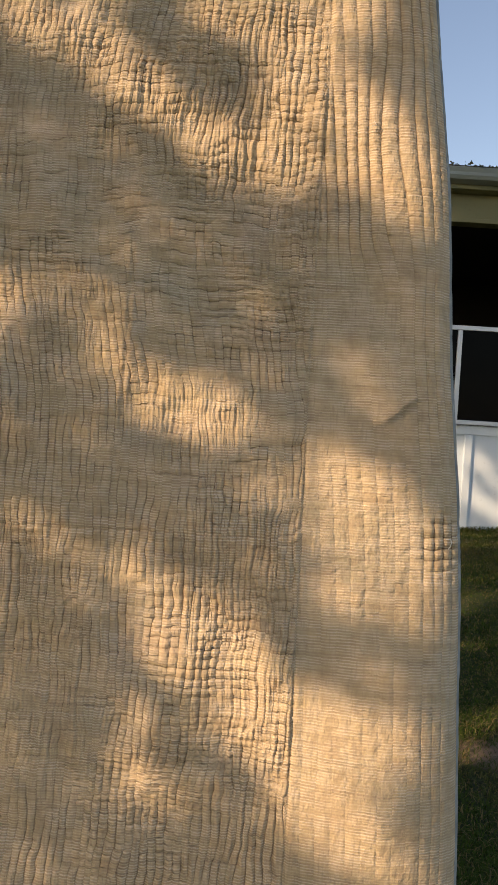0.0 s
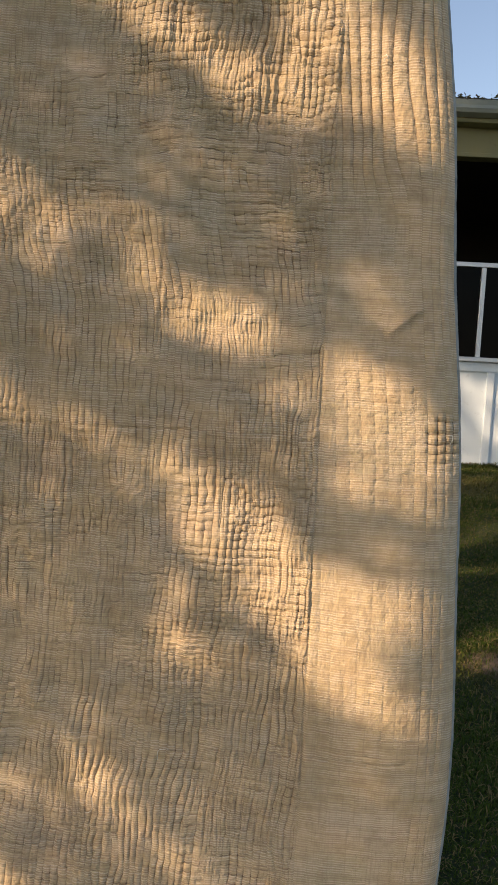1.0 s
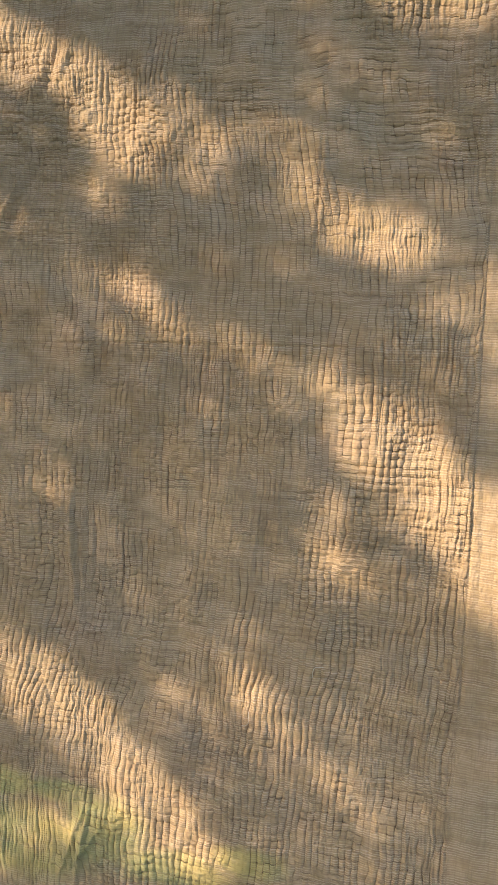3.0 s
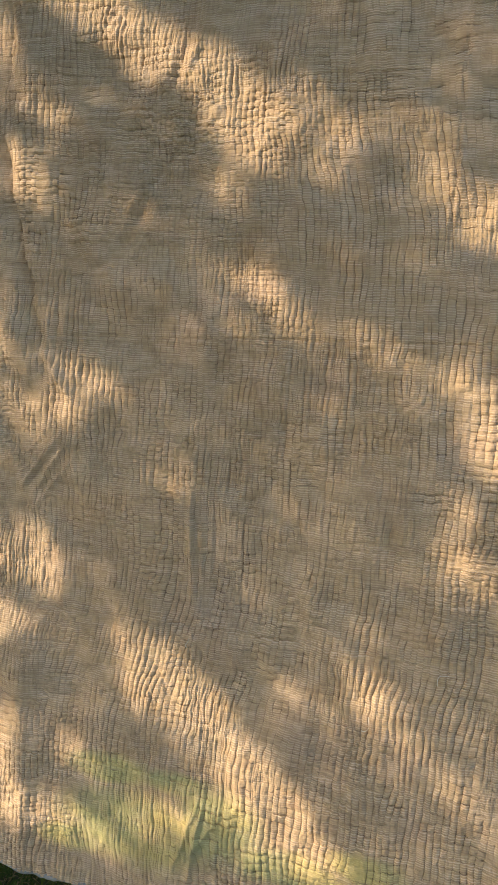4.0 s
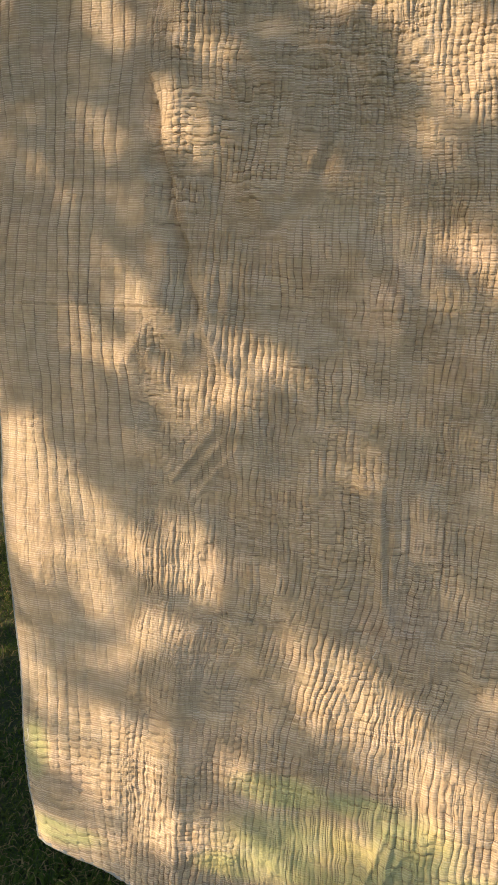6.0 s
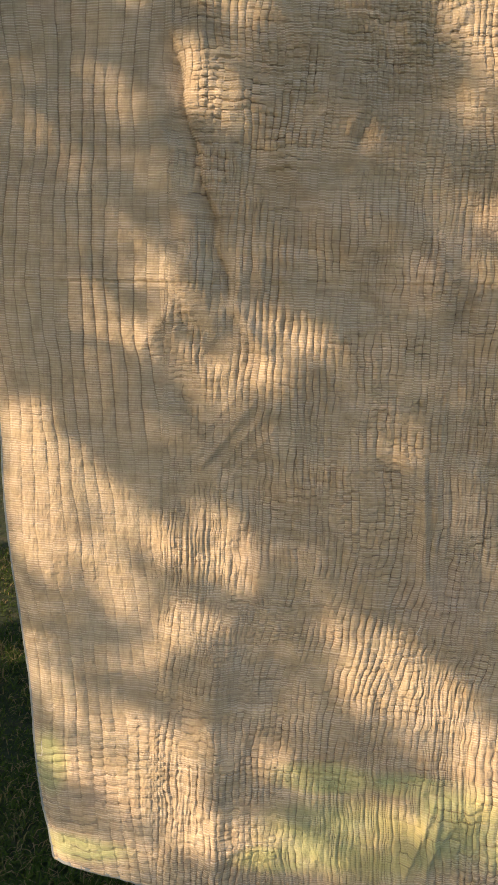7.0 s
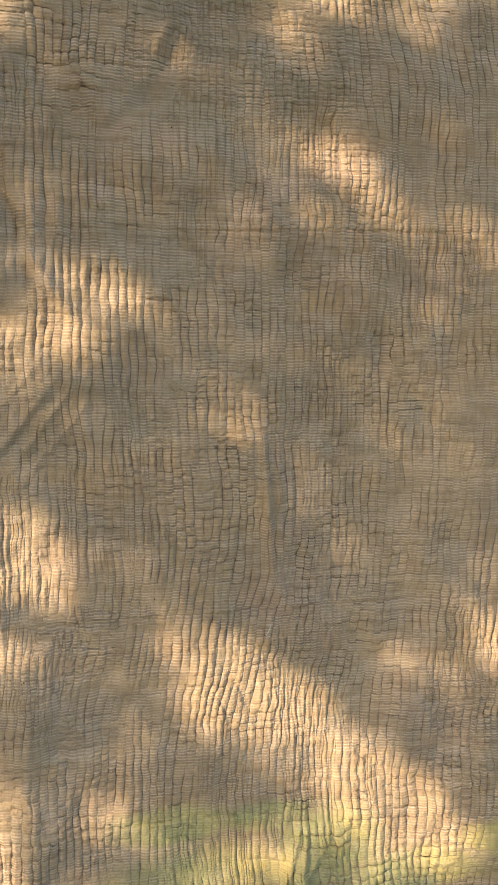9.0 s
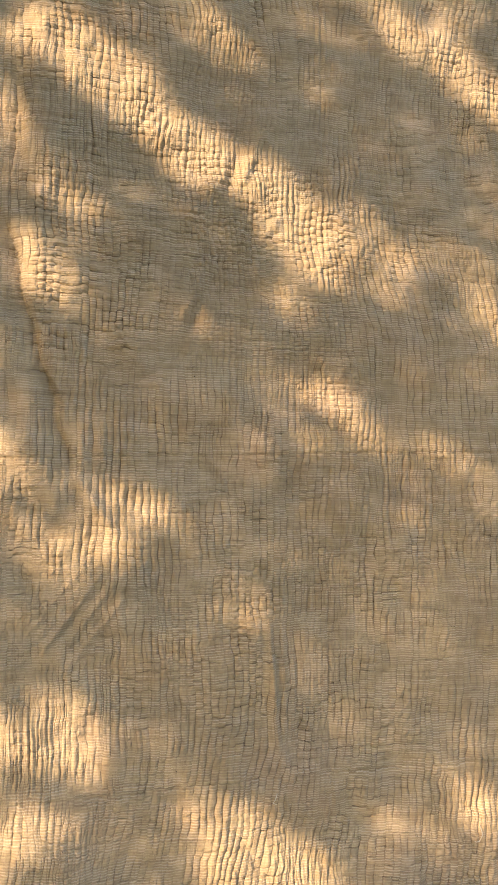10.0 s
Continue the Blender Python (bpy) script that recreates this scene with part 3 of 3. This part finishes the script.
# ---------------------------------------------------------------- the house across the lawn
def build_house():
    house = tagged(new("house"), "white panelled house porch with dark screened openings and a gutter", "house")
    x0, x1, y = -9.0, 7.0, 7.0
    part("lower_wall", box(x0, x1, y + 0.02, y + 0.12, 0.30, 1.575, 0), WHITE, house, "white painted panelled lower wall")
    part("top_rail", box(x0, x1, y - 0.004, y + 0.0195, 1.492, 1.574), WHITE, house)
    for k in range(-13, 7):
        xs = 1.902 + 0.80 * k
        if x0 < xs < x1:
            part("stile", box(xs, xs + 0.066, y - 0.006, y + 0.0193, 0.30, 1.491), WHITE, house)
    part("sill", box(x0, x1, y - 0.045, y + 0.11, 1.578, 1.618, 0.006), ALU, house, "weathered pale metal sill")
    part("mid_rail", box(x0, x1, y, y + 0.045, 2.405, 2.445), ALU, house, "white metal rail")
    for k in range(-8, 5):
        xs = 1.782 + 1.15 * k
        if x0 < xs < x1:
            part("mullion", box(xs, xs + 0.042, y + 0.002, y + 0.043, 1.619, 2.404), ALU, house, "slim white metal upright")
            part("window_pane", box(xs + 0.043, xs + 1.149, y + 0.018, y + 0.024, 1.62, 2.404, 0), GLASS, house, "dark glass pane")
    part("header", box(x0, x1, y - 0.02, y + 0.14, 3.335, 3.578), TRIM, house, "cream painted header board in shade")
    part("header_lip", box(x0, x1, y - 0.04, y - 0.0205, 3.33, 3.365), TRIM, house)
    part("fascia", box(x0, x1, y - 0.16, y - 0.12, 3.58, 3.735), TRIM, house)
    part("soffit", box(x0, x1, y - 0.1195, y + 0.14, 3.58, 3.60, 0), TRIM, house)
    # gutter: an open trough
    prof = [(0, 0.115), (-0.008, 0.12), (-0.012, 0.10), (-0.005, 0.05), (-0.02, 0.02), (-0.09, 0.0), (-0.10, 0.0), (-0.10, 0.11), (-0.096, 0.11), (-0.094, 0.006), (-0.02, 0.026)]
    V = np.array([[x, y - 0.165 - 0.105 - p[0] - 0.0, 3.615 + p[1]] for x in (x0, x1) for p in prof])
    k = len(prof)
    F = np.array([[j, (j + 1) % k, k + (j + 1) % k, k + j] for j in range(k)])
    mesh_ob("gutter", V, F, GUTTER, house, "grey-green painted metal gutter", smooth=False)
    # roof slope with courses of shingles
    bm = bmesh.new()
    rise = 0.27
    for c in range(26):
        ya, yb = y - 0.24 + c * 0.17, y - 0.24 + (c + 1) * 0.17 + 0.02
        za, zb = 3.752 + c * 0.17 * rise, 3.737 + (c + 1) * 0.17 * rise
        q = [bm.verts.new(p) for p in ((x0 - 0.2, ya, za), (x1 + 0.2, ya, za), (x1 + 0.2, yb, zb), (x0 - 0.2, yb, zb), (x0 - 0.2, ya, za - 0.02), (x1 + 0.2, ya, za - 0.02))]
        bm.faces.new(q[:4])
        bm.faces.new((q[4], q[5], q[1], q[0]))
    part("roof", bm, SHINGLE, house, "dark shingled roof slope")
    # the porch inside, its shade painted on as near-black
    part("porch_back_wall", box(x0, x1, y + 3.6, y + 3.7, 0.3, 3.8, 0), INSIDE_SHADE, house)
    part("porch_floor", box(x0, x1, y + 0.125, y + 3.6, 1.0, 1.1, 0), INSIDE_SHADE, house)
    part("porch_ceiling", box(x0, x1, y + 0.145, y + 3.6, 3.46, 3.575, 0), INSIDE_SHADE, house)
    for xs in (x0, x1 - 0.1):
        part("end_wall", box(xs, xs + 0.1, y + 0.145, y + 3.6, 0.3, 3.62, 0), INSIDE_SHADE, house)
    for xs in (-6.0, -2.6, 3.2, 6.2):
        part("porch_post", box(xs, xs + 0.09, y + 0.046, y + 0.118, 2.446, 3.334), INSIDE_SHADE, house)
    return house


build_house()


def leaves_mesh(centres, normals_seed, length, width):
    """Many small folded leaves as one soup: four-cornered, bent along the midrib."""
    rng = np.random.RandomState(normals_seed)
    n = len(centres)
    a = rng.normal(size=(n, 3))
    a /= np.linalg.norm(a, axis=1)[:, None]
    b = np.cross(a, rng.normal(size=(n, 3)))
    b /= np.linalg.norm(b, axis=1)[:, None]
    c = np.cross(a, b)
    s = rng.uniform(0.7, 1.3, (n, 1))
    L, W = length * s / 2, width * s / 2
    v = np.stack([centres - L * a, centres + W * b + 0.25 * W * c, centres + L * a, centres - W * b + 0.25 * W * c], 1).reshape(-1, 3)
    k = np.arange(n)[:, None] * 4
    f = np.concatenate([k + [[0, 1, 2]], k + [[0, 2, 3]]])
    return v, f


def build_litter():
    rng = np.random.RandomState(5)
    n = 4200
    x = rng.uniform(-9, 7, n)
    z = 3.735 + np.abs(rng.normal(0, 0.014, n)) * (0.6 + 0.8 * (vnoise(x * 3, x * 0, 41) > 0))
    c = np.stack([x, 6.78 + rng.uniform(-0.05, 0.05, n), z], -1)
    v, f = leaves_mesh(c, 6, 0.036, 0.024)
    tagged(mesh_ob("leaf_litter", v, f, DRY_LEAF), "brown dry leaf litter lying along the gutter", "leaf litter", kind="stuff")


build_litter()


# ---------------------------------------------------------------- grass
def build_grass():
    rng = np.random.RandomState(9)
    n = 330000
    # denser close to the quilt, thinning towards the house
    x = rng.uniform(-4.6, 3.2, n)
    y = 0.9 + 6.1 * rng.uniform(0, 1, n) ** 1.35
    kind = rng.rand(n)
    x = np.where(kind < 0.5, 0.235 * y - 0.05 + rng.uniform(0, 1.0, n), x)
    y = np.where((kind > 0.5) & (kind < 0.75), rng.uniform(0.95, 3.0, n), y)
    x = np.where((kind > 0.5) & (kind < 0.75), rng.uniform(-2.5, -0.8, n), x)
    bare = np.exp(-((x - 1.05) / 0.20) ** 2 - ((y - 3.14) / 0.12) ** 2)
    thick = 0.55 + 0.45 * vnoise(x * 2.2, y * 2.2, 51)
    hidden = (x > -0.9 - 0.28 * (y - 1.2)) & (x < 0.22 * y - 0.05) & (y > 1.8)
    keep = rng.rand(n) < np.clip(thick + 0.25, 0.2, 1) * (1 - 0.93 * bare) * np.where(hidden, 0.2, 1.0)
    x, y = x[keep], y[keep]
    n = len(x)
    z = ground_z(x, y) - 0.004
    h = rng.uniform(0.012, 0.034, n) * (0.75 + 0.5 * (vnoise(x * 3, y * 3, 52) + 0.4))
    h = np.clip(h, 0.012, 0.08) * np.where(y > 6.85, 1.8, 1)
    az, lean = rng.uniform(0, 2 * np.pi, n), rng.uniform(0.5, 1.9, n)
    d = np.stack([np.cos(az), np.sin(az), 0 * az], -1)
    side = np.stack([-np.sin(az), np.cos(az), 0 * az], -1) * (rng.uniform(0.0010, 0.0026, n))[:, None]
    base = np.stack([x, y, z], -1)
    mid = base + d * (h * lean * 0.35)[:, None] + np.array([0, 0, 1]) * (h * 0.62)[:, None]
    tip = base + d * (h * lean)[:, None] + np.array([0, 0, 1]) * (h * (1.05 - 0.36 * lean))[:, None]
    v = np.stack([base - side, base + side, mid + side * 0.8, mid - side * 0.8, tip], 1).reshape(-1, 3)
    k = np.arange(n)[:, None] * 5
    f = np.concatenate([k + [[0, 1, 2]], k + [[0, 2, 3]], k + [[3, 2, 4]]])
    tagged(mesh_ob("grass", v, f, BLADE), "short patchy green lawn grass with straw blades", "grass", kind="stuff")


build_grass()

# ---------------------------------------------------------------- the shade tree
# Gaps in its crown, as seen along the sunlight: from x, z to x, z where the light falls on the quilt, half width, and how open they are
GAPS_FAINT = [(-0.38, 1.31, -0.27, 1.25, 0.035, 0.35), (-0.50, 1.74, -0.42, 1.63, 0.032, 0.42), (-0.33, 1.65, -0.20, 1.58, 0.028, 0.36)]
GAPS_HIGHEST = [
    (-0.30, 2.20, -0.28, 2.19, 0.037, 0.30), (-0.09, 2.16, 0.14, 2.15, 0.047, 0.93), (-0.42, 2.16, -0.33, 2.15, 0.031, 0.62), (-0.39, 2.13, -0.31, 2.10, 0.045, 0.93),
    (-0.82, 2.11, -0.71, 2.06, 0.036, 0.35), (-0.28, 2.11, -0.20, 2.02, 0.036, 0.93), (-0.29, 2.07, -0.14, 1.98, 0.029, 0.68), (0.19, 2.05, 0.27, 1.97, 0.030, 0.41),
    (0.02, 2.10, 0.07, 1.92, 0.040, 0.93), (-1.07, 2.04, -0.94, 1.97, 0.059, 1.00), (0.09, 2.10, 0.12, 1.90, 0.042, 0.80), (-0.12, 1.96, 0.05, 1.91, 0.041, 1.00),
    (-0.98, 1.98, -0.83, 1.87, 0.056, 1.00), (0.17, 1.95, 0.27, 1.86, 0.059, 1.00)]
GAPS_HIGH = [
    (-1.17, 1.93, -1.14, 1.86, 0.034, 0.74), (-0.82, 1.87, -0.71, 1.81, 0.053, 1.00), (-1.11, 1.82, -1.09, 1.80, 0.028, 0.20), (-1.24, 1.81, -1.21, 1.78, 0.032, 0.68),
    (-0.71, 1.79, -0.60, 1.74, 0.033, 1.00), (-1.06, 1.77, -1.02, 1.73, 0.027, 0.68), (-0.65, 1.77, -0.57, 1.67, 0.058, 1.00), (-0.36, 1.71, -0.26, 1.66, 0.037, 0.35),
    (-0.49, 1.72, -0.42, 1.64, 0.036, 0.35), (-1.12, 1.67, -1.10, 1.65, 0.031, 0.62), (-1.26, 1.68, -1.22, 1.58, 0.034, 0.20), (-0.33, 1.64, -0.19, 1.56, 0.028, 0.20),
    (0.16, 1.60, 0.23, 1.60, 0.031, 0.22), (-1.08, 1.61, -1.03, 1.58, 0.031, 0.93)]
GAPS_UPPER = [
    (-0.63, 1.58, -0.60, 1.57, 0.030, 0.30), (-0.16, 1.53, -0.04, 1.50, 0.044, 1.00), (-0.96, 1.52, -0.93, 1.49, 0.024, 0.20), (-0.71, 1.51, -0.67, 1.48, 0.026, 0.20),
    (-0.01, 1.47, 0.04, 1.47, 0.027, 0.35), (-1.00, 1.44, -0.99, 1.41, 0.028, 0.20), (-0.60, 1.43, -0.59, 1.41, 0.030, 0.80), (0.13, 1.41, 0.23, 1.38, 0.045, 1.00),
    (-0.00, 1.40, 0.11, 1.36, 0.032, 0.30), (-0.56, 1.41, -0.47, 1.34, 0.026, 0.87), (-1.20, 1.33, -1.14, 1.31, 0.030, 0.56), (0.28, 1.34, 0.32, 1.28, 0.024, 0.80),
    (0.16, 1.32, 0.28, 1.28, 0.043, 0.93), (0.15, 1.23, 0.29, 1.22, 0.027, 0.68)]
GAPS_MIDDLE = [
    (-1.26, 1.24, -1.15, 1.20, 0.030, 0.56), (-0.94, 1.22, -0.87, 1.19, 0.027, 0.74), (-0.18, 1.24, 0.00, 1.16, 0.033, 0.80), (-0.24, 1.20, -0.23, 1.18, 0.020, 0.20),
    (-1.10, 1.23, -1.04, 1.11, 0.042, 0.68), (-0.98, 1.16, -0.93, 1.14, 0.030, 0.87), (-0.10, 1.16, 0.05, 1.06, 0.061, 1.00), (-0.74, 1.07, -0.69, 1.02, 0.028, 0.25),
    (0.02, 1.01, 0.27, 1.01, 0.054, 1.00), (-0.15, 1.00, -0.13, 0.92, 0.037, 0.74), (0.16, 0.95, 0.27, 0.95, 0.024, 0.62), (-0.57, 0.97, -0.50, 0.90, 0.027, 0.16),
    (-1.29, 0.96, -1.23, 0.89, 0.035, 0.87), (-1.38, 1.02, -1.34, 0.80, 0.056, 1.00)]
GAPS_LOWER = [
    (0.10, 0.91, 0.15, 0.89, 0.041, 0.87), (0.15, 0.92, 0.27, 0.82, 0.044, 1.00), (-1.19, 0.87, -1.09, 0.80, 0.032, 0.87), (-1.03, 0.87, -1.00, 0.78, 0.039, 0.93),
    (-0.07, 0.87, -0.05, 0.77, 0.030, 0.12), (-1.25, 0.81, -1.20, 0.72, 0.035, 0.87), (0.21, 0.75, 0.23, 0.73, 0.027, 0.30), (-1.12, 0.68, -1.02, 0.65, 0.025, 0.68),
    (-0.79, 0.67, -0.70, 0.65, 0.036, 0.80), (-1.37, 0.68, -1.36, 0.62, 0.034, 0.16), (-0.46, 0.64, -0.34, 0.60, 0.025, 0.20), (-1.18, 0.60, -1.11, 0.63, 0.030, 0.80),
    (-0.30, 0.67, -0.18, 0.56, 0.036, 0.80), (-0.73, 0.61, -0.61, 0.55, 0.057, 1.00)]
GAPS_LOWEST = [
    (-0.74, 0.55, -0.68, 0.52, 0.039, 0.68), (-1.34, 0.57, -1.27, 0.47, 0.037, 0.56), (-0.13, 0.53, -0.04, 0.44, 0.027, 0.62), (-1.20, 0.47, -1.05, 0.45, 0.045, 0.80),
    (-0.57, 0.49, -0.51, 0.40, 0.055, 1.00), (-0.94, 0.44, -0.91, 0.40, 0.027, 0.56), (-0.50, 0.46, -0.39, 0.38, 0.045, 0.87), (-0.89, 0.41, -0.83, 0.40, 0.027, 0.80),
    (-1.29, 0.39, -1.07, 0.39, 0.046, 0.76), (-0.74, 0.31, -0.58, 0.36, 0.042, 0.62), (-0.49, 0.30, -0.34, 0.33, 0.039, 0.93), (-1.16, 0.35, -1.04, 0.27, 0.059, 0.89),
    (-0.95, 0.27, -0.81, 0.24, 0.040, 1.00), (-1.32, 0.20, -1.14, 0.21, 0.037, 0.68)]


def falls_on(p):
    """Where the shade of points p lands on the quilt: x and z."""
    sx, sy, sz = SUN
    x, z = p[:, 0], p[:, 2]
    out = 0.0
    for turn in range(3):
        # p - k * SUN lies on the hanging cloth
        k = (p[:, 1] - 1.180 + 0.0465 * p[:, 0] - 0.0587 * p[:, 2] + out) / (sy + 0.0465 * sx - 0.0587 * sz)
        x, z = p[:, 0] - k * sx, p[:, 2] - k * sz
        out = np.where((x > -1.5) & (x < 0.4) & (z > 0) & (z < 2.4), quilt_billow(x, np.clip(z, 0.1, 2.3)), 0.0)
    return x, z


def lawn_gaps():
    """Where the crown lets light through to the wall and the lawn: two places and a half width."""
    rows = [((1.72, 7.0, 1.40), (1.95, 7.0, 1.00), 0.08), ((1.95, 7.0, 1.35), (2.25, 7.0, 1.05), 0.06), ((2.02, 7.0, 0.95), (2.35, 7.0, 0.75), 0.07),
            ((0.80, 3.12, 0.22), (1.20, 3.50, 0.27), 0.09), ((0.85, 2.88, 0.2), (1.40, 3.05, 0.21), 0.10), ((1.5, 6.75, 0.62), (2.3, 6.8, 0.62), 0.06), ((0.95, 3.0, 0.2), (0.90, 3.2, 0.23), 0.05), ((1.2, 5.0, 0.45), (1.7, 5.1, 0.47), 0.06), ((1.0, 4.2, 0.36), (1.5, 4.25, 0.36), 0.04),
            ((1.6, 6.3, 0.6), (2.1, 6.4, 0.6), 0.05), ((-1.9, 2.2, 0.08), (-1.6, 2.3, 0.09), 0.06), ((-2.1, 2.7, 0.14), (-1.7, 2.8, 0.15), 0.05),
            ((-3.0, 4.6, 0.38), (-2.7, 4.7, 0.39), 0.03)]
    a, za = falls_on(np.array([r[0] for r in rows]))
    b, zb = falls_on(np.array([r[1] for r in rows]))
    return [(a[k], za[k], b[k], zb[k], rows[k][2], 1.0) for k in range(len(rows))]


def thinned(p, rng):
    """Which leaves are missing: the crown lets as much light through as its gaps are open, and a little all over."""
    x, z = falls_on(p)
    wx = x + 0.011 * vnoise(x * 17, z * 17, 61) + 0.006 * vnoise(x * 45, z * 45, 65)
    wz = z + 0.011 * vnoise(x * 17, z * 17, 62) + 0.006 * vnoise(x * 45, z * 45, 66)

    def openness(rows):
        most = np.zeros(len(p))
        for x0, z0, x1, z1, r, free in rows:
            dx, dz = x1 - x0, z1 - z0
            t = np.clip(((wx - x0) * dx + (wz - z0) * dz) / (dx * dx + dz * dz + 1e-9), 0, 1)
            d = np.hypot(wx - x0 - t * dx, wz - z0 - t * dz)
            most = np.maximum(most, free * smooth(r + GAP_GROW + 0.006, r + GAP_GROW - 0.006, d))
        return most

    beyond = (x < -1.53) | (x > 0.45) | (z > 2.4)
    light = openness(GAPS_FAINT + GAPS_HIGHEST + GAPS_HIGH + GAPS_UPPER + GAPS_MIDDLE + GAPS_LOWER + GAPS_LOWEST)
    light = np.maximum(light, np.where(beyond, openness(lawn_gaps()), 0.0))
    # the foliage is uneven all over
    leak = np.clip(0.050 + 0.026 * vnoise(x * 7, z * 7, 63) + 0.016 * vnoise(x * 16, z * 16, 64), 0.012, 0.2)
    light = np.maximum(light, np.where(beyond, 0.018, leak))
    return rng.rand(len(p)) > -np.log(np.clip(light, 0.0001, 0.9999)) / LEAF_LAYERS


GAP_GROW, LEAF_LAYERS = 0.004, 4.0


def build_tree():
    rng = np.random.RandomState(21)
    tree = tagged(new("tree"), "broad leafy shade tree with drooping boughs over the lawn", "tree")
    root = np.array([-9.4, -3.4, float(ground_z(-9.4, -3.4)) - 0.1])
    trunk = [root, root + (0.05, 0, 1.4), root + (0.2, 0.1, 3.2), root + (0.4, 0.2, 5.4), root + (0.6, 0.3, 7.4), root + (0.9, 0.3, 9.0)]
    v, f = tube(trunk, [0.38, 0.29, 0.26, 0.23, 0.18, 0.08], 14)
    mesh_ob("trunk", v, f, BARK, tree)
    ends = [(-2.6, -2.2, 7.4), (-3.4, -0.6, 8.0), (-5.0, 0.8, 7.8), (-3.6, -4.0, 7.9), (-6.4, -6.0, 7.4), (-12.4, -3.0, 7.8), (-9.8, -0.2, 8.2)]
    for k, e in enumerate(ends):
        a = np.array(trunk[4]) + (0, 0, -0.7 + 0.25 * (k % 4))
        e = np.array(e)
        t = np.linspace(0, 1, 9)[:, None]
        p = a + (e - a) * t + np.array([0, 0, 0.9]) * np.sin(t * np.pi) + 0.12 * rng.normal(size=(9, 3)) * np.sin(t * np.pi)
        v, f = tube(p, np.linspace(0.11, 0.02, 9), 8)
        mesh_ob("limb", v, f, BARK, tree)
    # the crown: leaf clumps hanging from the limbs
    s = np.array(SUN)
    e1 = np.cross(s, (0, 0, 1.0))
    e1 /= np.linalg.norm(e1)
    e2 = np.cross(e1, s)
    # low boughs towards the line
    mid = np.array([-0.55, 1.2, 1.2]) + s * 5.2
    n = 150000
    near = mid + rng.uniform(-1.75, 1.75, (n, 1)) * e1 + rng.uniform(-1.6, 1.5, (n, 1)) * e2 + rng.uniform(-0.55, 0.55, (n, 1)) * s
    # the main crown above and around, in clumps
    m = 460
    u = rng.normal(size=(m, 3))
    u /= np.linalg.norm(u, axis=1)[:, None]
    clump = np.array([-5.9, -1.7, 7.6]) + u * rng.uniform(0.35, 1, (m, 1)) ** 0.5 * np.array([4.6, 4.4, 2.2])
    far = np.repeat(clump, 90, axis=0) + rng.normal(size=(m * 90, 3)) * np.array([0.30, 0.30, 0.22])
    far = far[far[:, 2] > 4.6]
    fx, fz = falls_on(far)
    far = far[~((fx > -1.7) & (fx < 0.55) & (fz > -0.1) & (fz < 2.5))]      # the low boughs hang there
    for name, pts, length, width, seed in (("low_boughs", near, 0.042, 0.027, 1), ("crown", far, 0.12, 0.08, 2)):
        pts = pts[~thinned(pts, rng)]
        v, f = leaves_mesh(pts, seed, length, width)
        tagged(mesh_ob(name, v, f, LEAF, tree), kind="stuff")


build_tree()
